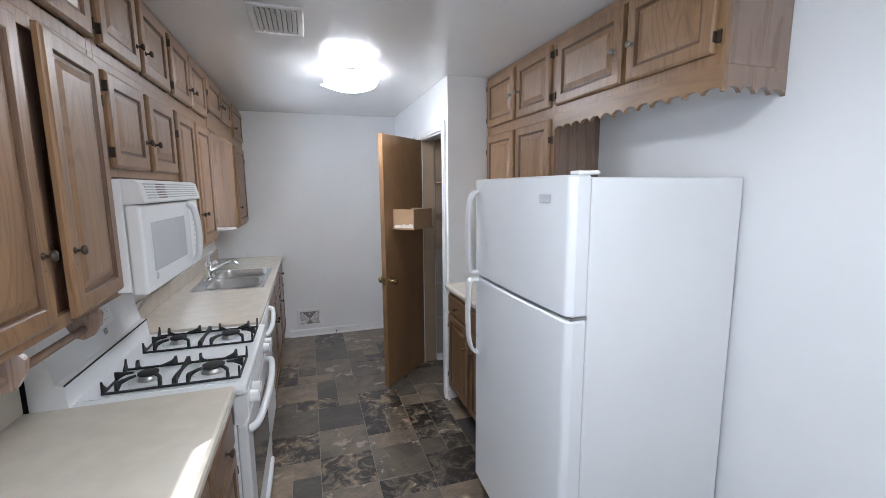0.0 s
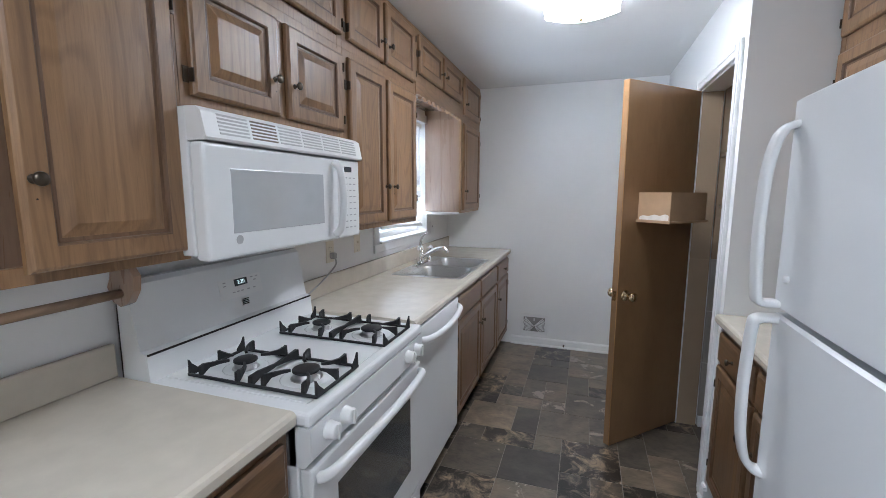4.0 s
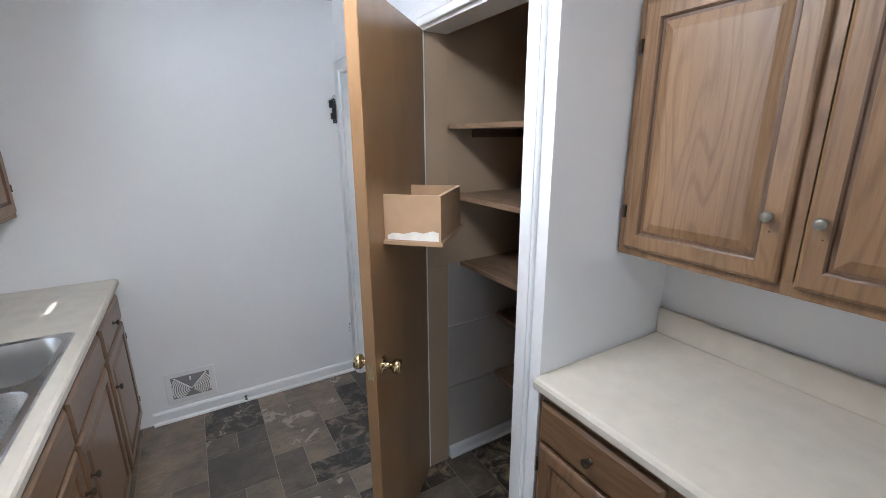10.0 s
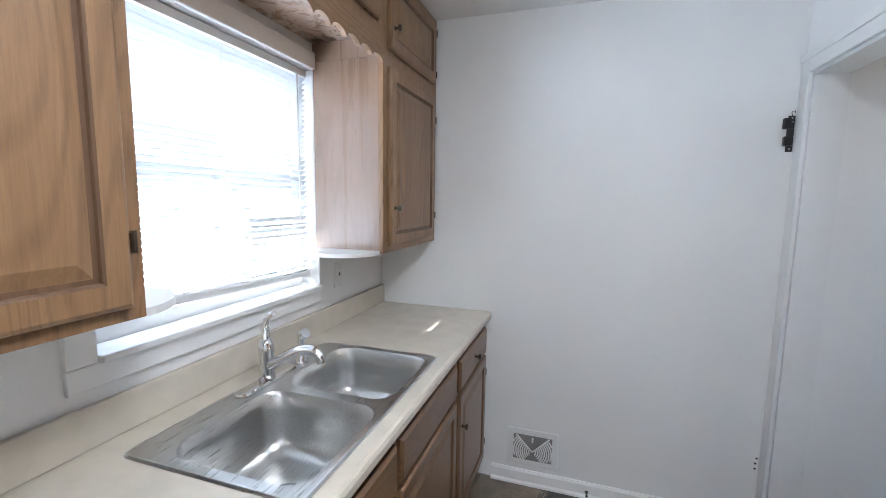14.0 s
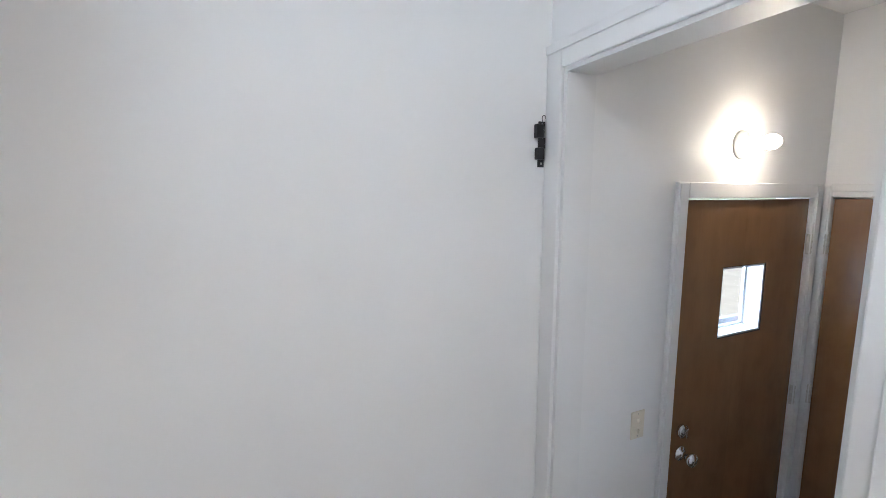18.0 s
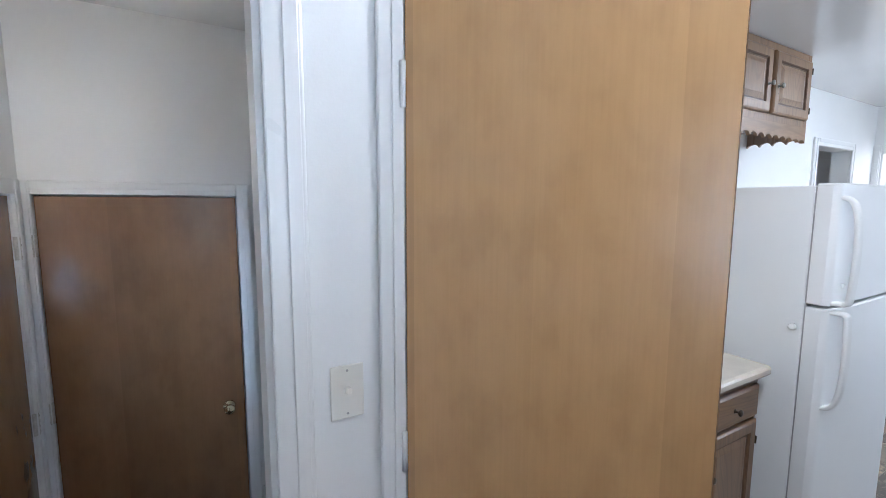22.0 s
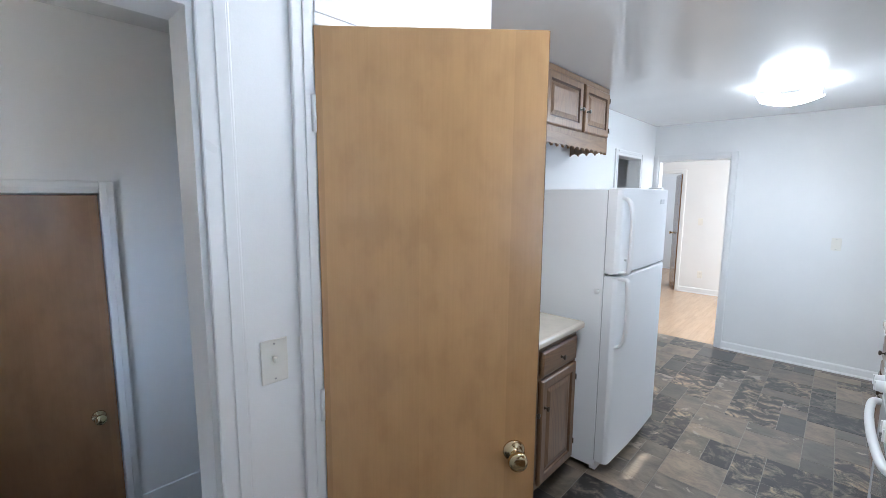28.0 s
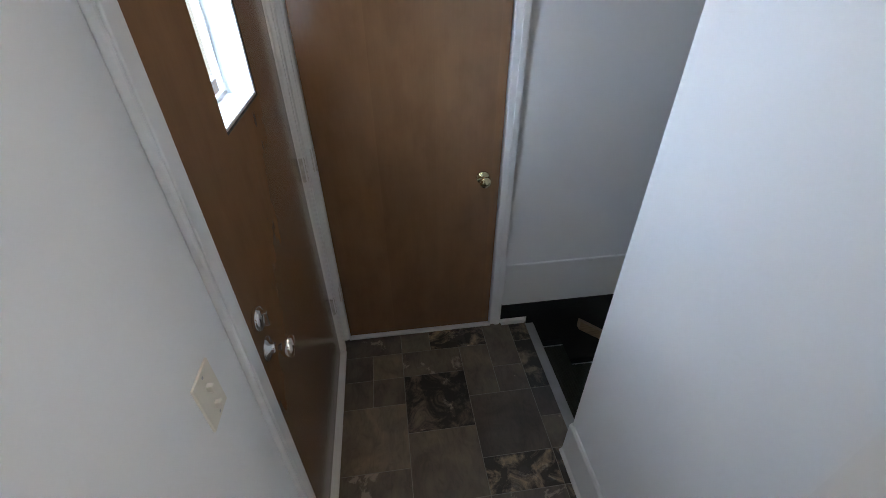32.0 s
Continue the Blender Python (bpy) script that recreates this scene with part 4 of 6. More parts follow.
def base_cabinet(y0, y1, cols, label, face=1, back=0.004, fx=0.605, sink=False):
    c = thing("base_cabinet", ((back + fx) / 2, (y0 + y1) / 2, 0.0), label, "cabinet", "base cabinets")
    s = 0.018 * face
    slab("body", (back, y0 + 0.001, 0.10), (fx - s, y1 - 0.001, 0.70 if sink else 0.876), OAKX, c, 0.001)
    slab("toe_kick", (back + 0.05 * face, y0 + 0.001, 0.0), (fx - 0.07 * face, y1 - 0.001, 0.10), GAP, c, 0.0, "dark recessed toe kick")
    bm = bmesh.new()
    ys = [y0] + [(a[1] + b[0]) / 2 for a, b in zip(cols, cols[1:])] + [y1]
    for i, y in enumerate(ys):
        a, b = (y + 0.0005, y + 0.03) if i == 0 else (y - 0.03, y - 0.0005) if i == len(ys) - 1 else (y - 0.02, y + 0.02)
        box(bm, (fx - s, a, 0.10), (fx, b, 0.876), 0.001)
    for a, b in zip(ys, ys[1:]):
        for z0, z1 in ((0.10, 0.135), (0.685, 0.712), (0.842, 0.876)):
            box(bm, (fx - s, a + 0.02, z0), (fx - 0.0006 * face, b - 0.02, z1), 0.001)
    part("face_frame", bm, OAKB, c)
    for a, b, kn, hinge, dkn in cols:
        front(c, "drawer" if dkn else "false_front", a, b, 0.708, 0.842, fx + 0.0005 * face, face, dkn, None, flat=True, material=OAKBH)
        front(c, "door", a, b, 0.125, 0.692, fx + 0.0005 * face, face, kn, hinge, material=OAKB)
    return c


base_cabinet(1.43, 2.222, [(1.455, 1.82, (1.79, 0.60), 1.455, (1.64, 0.775)), (1.85, 2.20, (1.88, 0.60), 2.20, (2.025, 0.775))], "brown oak base cabinet with drawers beside the range")
base_cabinet(3.652, 4.82, [(3.675, 4.225, (4.195, 0.55), 3.675, None), (4.25, 4.80, (4.28, 0.55), 4.80, None)], "brown oak sink base cabinet with two doors", sink=True)
base_cabinet(4.82, NORTH - 0.004, [(4.845, 5.345, (4.875, 0.55), 5.345, (5.095, 0.775))], "narrow brown oak base cabinet with a drawer")
base_cabinet(2.69, JOG - 0.004, [(3.115, 3.515, (3.145, 0.545), 3.515, (3.318, 0.772)), (2.71, 3.08, (3.05, 0.545), 2.71, (2.895, 0.772))], "brown oak base cabinet beside the refrigerator", -1, EAST - 0.004, 1.890)

# ---- gas range ----
RY0, RY1 = 2.236, 2.992
rg = thing("gas_range", (0.35, (RY0 + RY1) / 2, 0.0), "white gas range with black cast-iron grates", "range")
slab("body", (0.03, RY0, 0.04), (0.625, RY1, 0.885), WHITE, rg, 0.004)
for x in (0.10, 0.55):
    for y in (RY0 + 0.05, RY1 - 0.05):
        part("foot", lathe(bmesh.new(), [(0.018, 0.018), (0.018, 0.0405)], (x, y, 0.0), "z", 10), BLACK, rg)
bm = bmesh.new()
box(bm, (0.10, RY0 - 0.004, 0.886), (0.668, RY1 + 0.004, 0.925), 0.012, 3)
box(bm, (0.135, RY0 + 0.045, 0.9245), (0.63, RY1 - 0.045, 0.9275), 0.0014)
cooktop = part("cooktop", bm, WHITE, rg)
bm = bmesh.new()
outline = [(0.03, 0.885), (0.135, 0.885), (0.135, 0.925), (0.128, 1.005), (0.105, 1.012), (0.069, 1.200), (0.058, 1.214), (0.03, 1.214)]
prism(bm, outline, "y", RY0, RY1)
part("backguard", bm, WHITE, rg, "white sloping backguard")
# black slab stands in for the shade between backguard and wall
slab("rear_cover", (0.004, RY0 + 0.012, 0.90), (0.0295, RY1 + 0.004, 1.19), BLACK, rg, 0.002, "black slab for the shaded gap behind the backguard")
slab("backguard_seam", (0.1275, RY0 + 0.002, 1.001), (0.1305, RY1 - 0.002, 1.007), GAP, rg, 0, "dark seam")
SL = math.degrees(math.atan2(0.036, 0.188))


def on_guard(y, z):
    """A pose on the sloping face of the backguard, own x out of it."""
    x = 0.105 - (z - 1.012) * 0.036 / 0.188
    return pose(x, y, z, 0, -SL, 0)


def guard_part(name, y, z, w, h, t, material, parent, label=""):
    bm = box(bmesh.new(), (0, -w / 2, -h / 2), (t, w / 2, h / 2), 0.0)
    return part(name, bm, material, parent, label, m=Matrix.Translation(-ORIGIN[parent]) @ on_guard(y, z))


guard_part("control_panel", 2.64, 1.118, 0.20, 0.072, 0.0012, WHITE2, rg)
guard_part("clock_window", 2.64, 1.135, 0.062, 0.026, 0.0018, BLACK, rg, "black clock window")
for dy, z in ((-0.075, 1.11), (-0.075, 1.098), (0.055, 1.11), (0.068, 1.098), (0.08, 1.11), (-0.04, 1.07), (-0.02, 1.07), (0.0, 1.07), (0.03, 1.07), (0.06, 1.07)):
    guard_part("button_mark", 2.64 + dy, z + 0.033, 0.012, 0.004, 0.0016, GREY, rg)
for k in range(4):
    guard_part("maker_mark", 2.645 + 0.002 * (k % 2), 1.052 + 0.006 * k, 0.030, 0.0035, 0.0012, BLACK, rg, "small dark stripe of the badge")
txt = bpy.data.curves.new("clock_digits", "FONT")
txt.body, txt.size, txt.align_x, txt.align_y, txt.extrude = "2:20", 0.021, "CENTER", "CENTER", 0.0003
txt.materials.append(DIGIT)
dg = new("clock_digits", txt)
dg.parent = rg
dg.matrix_basis = Matrix.Translation(-ORIGIN[rg]) @ on_guard(2.64, 1.135) @ pose(0.0022, 0, 0, 90, 0, 90)
ORIGIN[dg] = ORIGIN[rg]
# front: control rail, knobs, oven door, drawer
bm = bmesh.new()
prism(bm, [(0.60, 0.775), (0.645, 0.775), (0.667, 0.80), (0.667, 0.886), (0.60, 0.886)], "y", RY0, RY1)
part("control_rail", bm, WHITE, rg)
for y in (RY0 + 0.075, RY0 + 0.155, RY1 - 0.155, RY1 - 0.075):
    bm = lathe(bmesh.new(), [(0.026, 0.0), (0.0255, 0.006), (0.0235, 0.008), (0.0225, 0.027), (0.020, 0.031), (0.0003, 0.0315)], (0.666, y, 0.845), "x", 18)
    box(bm, (0.693, y - 0.0045, 0.824), (0.702, y + 0.0045, 0.866), 0.0015)
    part("knob", bm, WHITE2, rg, "white plastic burner knob")
for k in range(3):
    slab("vent_slot", (0.664, RY0 + 0.21, 0.783 + 0.009 * k), (0.6655 - 0.004 * (2 - k), RY1 - 0.21, 0.787 + 0.009 * k), GREY, rg, 0)
odoor = slab("oven_door", (0.626, RY0 + 0.004, 0.225), (0.662, RY1 - 0.004, 0.770), WHITE, rg, 0.008)
slab("oven_window", (0.6615, RY0 + 0.12, 0.35), (0.6635, RY1 - 0.12, 0.66), SMOKE, odoor, 0.001, "dark oven window")
hp = smooth_path([(0.66, RY0 + 0.03, 0.735), (0.69, RY0 + 0.06, 0.742), (0.706, RY0 + 0.2, 0.748), (0.712, (RY0 + RY1) / 2, 0.75), (0.706, RY1 - 0.2, 0.748), (0.69, RY1 - 0.06, 0.742), (0.66, RY1 - 0.03, 0.735)])
part("oven_handle", tube(bmesh.new(), hp, 0.015, 12), WHITE2, odoor)
drw = slab("warming_drawer", (0.626, RY0 + 0.004, 0.055), (0.658, RY1 - 0.004, 0.215), WHITE, rg, 0.006)
slab("drawer_pull", (0.657, RY0 + 0.08, 0.175), (0.675, RY1 - 0.08, 0.205), WHITE2, drw, 0.006)
slab("door_gap", (0.6265, RY0 + 0.006, 0.2155), (0.640, RY1 - 0.006, 0.2245), GAP, rg, 0, "dark gap under the oven door")


def burner(x, y, r):
    part("burner_well", lathe(bmesh.new(), [(r * 1.95, 0.9272), (r * 1.85, 0.9290), (r * 1.70, 0.9292), (r * 1.45, 0.9280), (r * 1.19, 0.9278)], (x, y, 0), "z", 28), WHITE, rg)
    b = lathe(bmesh.new(), [(r * 1.18, 0.9272), (r * 1.14, 0.9295), (r * 1.08, 0.9300), (r * 1.02, 0.931), (r * 0.94, 0.934), (r * 0.94, 0.946), (r * 0.6, 0.947)], (x, y, 0), "z", 24)
    head = part("burner", b, ALU, rg, "grey burner head")
    part("burner_cap", lathe(bmesh.new(), [(r * 0.96, 0.9475), (r * 1.04, 0.950), (r * 1.02, 0.955), (r * 0.9, 0.957), (0.0005, 0.9572)], (x, y, 0), "z", 24), IRON, head, "black burner cap")
    slab("igniter", (x + r * 0.95, y - 0.004, 0.929), (x + r * 1.15, y + 0.004, 0.942), WHITE2, head, 0.001)


def bar(rings, name, parent):
    """A cast bar through (x, y, low, high, half width) stations."""
    bm = bmesh.new()
    made = []
    for i, (x, y, lo, hi, w) in enumerate(rings):
        p, q = rings[max(i - 1, 0)], rings[min(i + 1, len(rings) - 1)]
        d = Vector((q[0] - p[0], q[1] - p[1], 0)).normalized()
        n = Vector((-d.y, d.x, 0)) * w
        c = Vector((x, y, 0))
        made.append([c - n + Vector((0, 0, lo)), c + n + Vector((0, 0, lo)), c + n * 0.75 + Vector((0, 0, hi)), c - n * 0.75 + Vector((0, 0, hi))])
    loops(bm, made, cap_first=True)
    return part(name, bm, IRON, parent)


def grate(y0, y1):
    """One cast-iron grate over a back and a front burner: a low frame, spiked fins and two bowed arms round each burner."""
    x0, x1 = 0.198, 0.642
    g = thing("burner_grate", ((x0 + x1) / 2, (y0 + y1) / 2, 0.9285), "black cast-iron grate over two gas burners", "grate", "burner grates")
    t, zl, zh = 0.008, 0.9290, 0.9375
    xm, ym = (x0 + x1) / 2, (y0 + y1) / 2
    bm = bmesh.new()
    for a, b in (((x0, y0), (x1, y0 + t)), ((x0, y1 - t), (x1, y1)), ((x0, y0 + t), (x0 + t, y1 - t)), ((x1 - t, y0 + t), (x1, y1 - t))):
        box(bm, (*a, zl), (*b, zh), 0.002)
    part("grate_frame", bm, IRON, g)
    # a waisted bar between the two burners, flared at both ends
    bar([(xm, y0 + t, zl, 0.956, 0.009), (xm, y0 + 0.040, zl + 0.010, 0.960, 0.0055), (xm, ym, zl + 0.016, 0.954, 0.005), (xm, y1 - 0.040, zl + 0.010, 0.960, 0.0055), (xm, y1 - t, zl, 0.962, 0.009)], "cross_bar", g)
    h = t / 2
    for xa, xb in ((x0, xm), (xm, x1)):
        cx = (xa + xb) / 2
        burner(cx, ym, 0.034 if xa == x0 else 0.039)
        # two curved fingers rise from each long side and reach in over the burner
        for ys, d in ((y0 + h, 1), (y1 - h, -1)):
            for k in (-1, 1):
                fx = cx + k * 0.066
                bar([(fx, ys, 0.930, 0.969 if d < 0 else 0.963, 0.006), (fx, ys + d * 0.012, 0.938, 0.967, 0.0055), (fx - k * 0.004, ys + d * 0.030, 0.950, 0.964, 0.0048), (fx - k * 0.020, ys + d * 0.056, 0.953, 0.963, 0.0044), (fx - k * 0.038, ys + d * 0.072, 0.955, 0.962, 0.004)], "grate_finger", g)
            # a pointed spur at the corner
            ex = xa + h if xa == x0 else xb - h
            bar([(ex, ys, 0.930, 0.978, 0.0045), (ex, ys + d * 0.010, 0.932, 0.962, 0.004), (ex, ys + d * 0.030, 0.932, 0.944, 0.0036)], "grate_spur", g)
        side, d = (xa + h, 1) if xa == x0 else (xb - h, -1)
        bar([(side, ym, 0.930, 0.968, 0.0045), (side + d * 0.014, ym, 0.942, 0.966, 0.004), (side + d * 0.036, ym, 0.953, 0.963, 0.0034), (side + d * 0.060, ym, 0.956, 0.962, 0.003)], "grate_finger", g)
    g.location.z -= 0.018
    return g


grate(2.300, 2.520)
grate(2.695, 2.925)
rg.location.z -= 0.018

# ---- microwave over the range ----
MY0, MY1, MZ0, MZ1 = 2.222, 2.972, 1.272, 1.655
mw = thing("microwave", (0.2, (MY0 + MY1) / 2, MZ0), "white over-the-range microwave with vent grille", "microwave")
slab("body", (0.004, MY0, MZ0 + 0.012), (0.355, MY1, MZ1), WHITE, mw, 0.004)
bm = prism(bmesh.new(), [(0.3555, 1.572), (0.412, 1.574), (0.416, 1.580), (0.403, 1.642), (0.388, 1.653), (0.3555, 1.655)], "y", MY0, MY1)
part("vent_hood", bm, WHITE2, mw)
n_cols = 6
for c in range(n_cols):
    ya = MY0 + 0.045 + c * 0.112
    for k in range(6):
        z = 1.590 + k * 0.0092
        x = 0.4155 - (z - 1.580) * 0.21
        slab("vent_slot", (x - 0.004, ya, z), (x + 0.0014, ya + 0.100, z + 0.0045), SLOTBROWN if c == 1 else SLOTPALE, mw, 0)
md = part("door", box(bmesh.new(), (0.356, MY0, MZ0), (0.402, MY1 - 0.155, 1.571), 0.010, 3), WHITE, mw)
slab("door_window", (0.4005, MY0 + 0.082, 1.338), (0.4035, MY1 - 0.255, 1.508), PALE_SCREEN, md, 0.001, "pale screened glass window")
part("door_handle", tube(bmesh.new(), smooth_path([(0.402, MY1 - 0.190, 1.292), (0.428, MY1 - 0.185, 1.32), (0.438, MY1 - 0.180, 1.42), (0.428, MY1 - 0.185, 1.53), (0.402, MY1 - 0.190, 1.556)]), 0.0135, 12), WHITE2, md)
part("badge", lathe(bmesh.new(), [(0.012, 0.402), (0.012, 0.4032)], (0, MY0 + 0.10, MZ0 + 0.048), "x", 18), GREY, md, "small round grey badge")
mc = part("control_panel", box(bmesh.new(), (0.356, MY1 - 0.153, MZ0), (0.400, MY1, 1.571), 0.008, 3), WHITE2, mw)
slab("display", (0.3995, MY1 - 0.112, 1.524), (0.4012, MY1 - 0.06, 1.544), SMOKE, mc, 0.0, "dark display")
for r in range(9):
    for c in range(3):
        slab("key_mark", (0.3995, MY1 - 0.108 + 0.03 * c, 1.500 - 0.024 * r), (0.4006, MY1 - 0.092 + 0.03 * c, 1.504 - 0.024 * r), GREY, mc, 0)
slab("underside", (0.06, MY0 + 0.03, MZ0 + 0.004), (0.34, MY1 - 0.03, MZ0 + 0.0115), GREY, mw, 0.001, "grey filter underside")

# ---- dishwasher ----
dw = thing("dishwasher", (0.33, 3.33, 0.0), "white built-in dishwasher with bowed handle", "dishwasher")
slab("body", (0.03, 3.012, 0.10), (0.60, 3.645, 0.874), WHITE2, dw, 0.002)
slab("toe_panel", (0.06, 3.02, 0.0), (0.56, 3.64, 0.0995), GAP, dw, 0, "dark toe panel")
dd = slab("door", (0.601, 3.014, 0.105), (0.632, 3.643, 0.868), WHITE, dw, 0.007)
hp = smooth_path([(0.628, 3.035, 0.825), (0.655, 3.06, 0.815), (0.668, 3.18, 0.800), (0.672, 3.33, 0.795), (0.668, 3.48, 0.800), (0.655, 3.60, 0.815), (0.628, 3.625, 0.825)])
part("handle", tube(bmesh.new(), hp, 0.0145, 12), WHITE2, dd)

# ---- refrigerator ----
FY0, FY1, FT = 1.782, 2.606, 1.655
fr = thing("refrigerator", (2.1, (FY0 + FY1) / 2, 0.0), "white top-freezer refrigerator with bowed handles", "refrigerator")
slab("cabinet", (1.794, FY0 + 0.008, 0.035), (2.455, FY1 - 0.008, FT - 0.008), TEXTURED, fr, 0.006)
slab("kick_grille", (1.786, FY0 + 0.02, 0.012), (1.824, FY1 - 0.02, 0.065), WHITE2, fr, 0.004)
for y in (FY0 + 0.07, FY1 - 0.07):
    part("roller_foot", lathe(bmesh.new(), [(0.02, y - 0.015), (0.02, y + 0.015)], (1.854, 0, 0.02), "y", 12), BLACK, fr)


def bowed_door(name, z0, z1):
    """A door slab with a gently bowed, rounded front."""
    out = []
    ends = (0.0, 0.004, 0.010, 0.018, 0.027, 0.038)
    for f in [*ends, *[0.1 + 0.08 * i for i in range(11)], *[1 - e for e in reversed(ends)]]:
        y = FY0 + (FY1 - FY0) * f
        edge = min(f, 1 - f) * (FY1 - FY0)
        x = 1.716 - 0.010 * math.sin(math.pi * f) + 0.022 * max(0.0, 1 - edge / 0.028) ** 2
        out.append((x, y))
    ring = [(1.786, FY0 + 0.002)] + out + [(1.786, FY1 - 0.002)]
    bm = bmesh.new()
    rings = []
    for z, s in ((z0, 0.008), (z0 + 0.006, 0.0), (z1 - 0.006, 0.0), (z1, 0.008)):
        rings.append([(x + (s if x < 1.784 else 0), y + (s if y < FY0 + 0.02 else -s if y > FY1 - 0.02 else 0), z) for x, y in ring])
    loops(bm, rings, cap_first=True, smooth=True)
    bm.normal_update()
    for e in bm.edges:
        e.smooth = e.calc_face_angle(0.0) < radians(24)
    return part(name, bm, TEXTURED, fr)


SPLIT = 1.178
fz = bowed_door("freezer_door", SPLIT + 0.006, FT)
fd = bowed_door("fridge_door", 0.075, SPLIT - 0.006)
slab("door_gasket", (1.787, FY0 + 0.012, 0.08), (1.7945, FY1 - 0.012, FT - 0.012), GREY, fr, 0)


def band_handle(foot, end, y, w=0.046, t=0.018):
    """A flat bowed grip with rounded edges: a square foot beside the split, its far end bent back into the door."""
    up = 1 if end > foot else -1
    line = smooth_path([(1.722, foot), (1.690, foot), (1.676, foot + up * 0.004), (1.670, foot + up * 0.022), (1.665, foot + up * 0.12), (1.664, (foot + end) / 2), (1.668, end - up * 0.10), (1.680, end - up * 0.035), (1.698, end - up * 0.008), (1.722, end)], 6)
    rings = []
    for i, p in enumerate(line):
        q0, q1 = line[max(0, i - 1)], line[min(len(line) - 1, i + 1)]
        dx, dz = q1[0] - q0[0], q1[1] - q0[1]
        k = math.hypot(dx, dz) or 1.0
        nx, nz = dz / k, -dx / k
        ring = []
        for a in [radians(11.25 + 22.5 * j) for j in range(16)]:
            u, v = math.cos(a) * abs(math.cos(a)) ** -0.4, math.sin(a) * abs(math.sin(a)) ** -0.4
            ring.append((p[0] + nx * t / 2 * v, y + w / 2 * u, p[1] + nz * t / 2 * v))
        rings.append(ring)
    return loops(bmesh.new(), rings, cap_first=True, smooth=True)


for d, foot, end in ((fz, SPLIT + 0.018, 1.60), (fd, SPLIT - 0.018, 0.775)):
    part("handle", band_handle(foot, end, FY1 - 0.040), WHITE2, d, "white bowed plastic grip")
part("door_plug", lathe(bmesh.new(), [(0.008, 1.712), (0.008, 1.704), (0.006, 1.702), (0.0005, 1.7015)], (0, FY1 - 0.088, 1.262), "x", 14), WHITE2, fz, "small round white plug")
slab("badge", (1.7062, FY0 + 0.115, 1.562), (1.7125, FY0 + 0.185, 1.592), SILVER, fz, 0.002, "brushed metal badge plate")
slab("hinge_cover", (1.744, FY0 + 0.01, FT), (1.829, FY0 + 0.060, FT + 0.014), WHITE2, fr, 0.006, "white hinge cover")
slab("middle_hinge", (1.729, FY0 + 0.005, SPLIT - 0.0055), (1.794, FY0 + 0.08, SPLIT + 0.0055), NICKEL, fr, 0.001, "grey steel hinge")
part("door_plug", lathe(bmesh.new(), [(0.015, FY1 - 0.012), (0.014, FY1 + 0.004), (0.008, FY1 + 0.007)], (1.824, 0, 1.082), "y", 14), WHITE2, fr, "white round plug on the side")

# ---- sink and taps ----
sk = thing("kitchen_sink", (0.35, (SINK[2] + SINK[3]) / 2, 0.915), "stainless double-bowl drop-in sink", "sink")
x0, x1, y0, y1 = 0.10, 0.585, 3.868, 4.682
cx, cy = (x0 + x1) / 2, (y0 + y1) / 2
bowls = ((0.375, 4.08), (0.375, 4.474))
BX, BY = 0.18, 0.174


def deck():
    """The flange with two bowls let into it: a grid of strips round the bowls."""
    bm = bmesh.new()
    z = 0.9195
    outer = round_rect(cx, cy, (x1 - x0) / 2, (y1 - y0) / 2, 0.03, 0.9158, 6)
    inner = round_rect(cx, cy, (x1 - x0) / 2 - 0.006, (y1 - y0) / 2 - 0.006, 0.026, z, 6)
    inner2 = round_rect(cx, cy, (x1 - x0) / 2 - 0.012, (y1 - y0) / 2 - 0.012, 0.022, z - 0.001, 6)
    loops(bm, [outer, inner, inner2], cap_last=False)
    ring = [v for v in bm.verts][-len(inner2):]
    bowl_edges = []
    for bx, by in bowls:
        r = [bm.verts.new(p) for p in round_rect(bx, by, BX + 0.004, BY + 0.004, 0.065, z - 0.001, 6)]
        bowl_edges += [bm.edges.new((r[i], r[(i + 1) % len(r)])) for i in range(len(r))]
    outer_edges = [bm.edges.get((ring[i], ring[(i + 1) % len(ring)])) for i in range(len(ring))]
    bmesh.ops.triangle_fill(bm, use_beauty=True, use_dissolve=False, edges=outer_edges + bowl_edges, normal=(0, 0, 1))
    return bm


part("flange", deck(), STEEL, sk)
for bx, by in bowls:
    rings = [round_rect(bx, by, BX + 0.004, BY + 0.004, 0.065, 0.9185, 6), round_rect(bx, by, BX, BY, 0.062, 0.914, 6), round_rect(bx, by, BX - 0.006, BY - 0.006, 0.06, 0.86, 6), round_rect(bx, by, BX - 0.014, BY - 0.014, 0.06, 0.775, 6), round_rect(bx, by, BX - 0.028, BY - 0.028, 0.055, 0.752, 6), round_rect(bx, by, BX - 0.06, BY - 0.06, 0.04, 0.743, 6), round_rect(bx, by, 0.046, 0.046, 0.0455, 0.740, 6)]
    bowl = part("bowl", loops(bmesh.new(), rings, cap_last=True, smooth=True), STEEL, sk)
    part("drain", lathe(bmesh.new(), [(0.043, 0.7405), (0.041, 0.7445), (0.030, 0.7425), (0.012, 0.742), (0.010, 0.748), (0.0005, 0.749)], (bx, by, 0), "z", 20), CHROME, bowl, "chrome drain")
tp = thing("kitchen_tap", (0.15, 4.29, 0.919), "chrome single-lever kitchen tap", "tap")
bm = bmesh.new()
loops(bm, [round_rect(0.148, 4.29, 0.026, 0.125, 0.025, z, 6) for z in (0.9192, 0.926)] + [round_rect(0.148, 4.29, 0.021, 0.118, 0.02, 0.930, 6)], cap_first=True)
part("base_plate", bm, CHROME, tp)
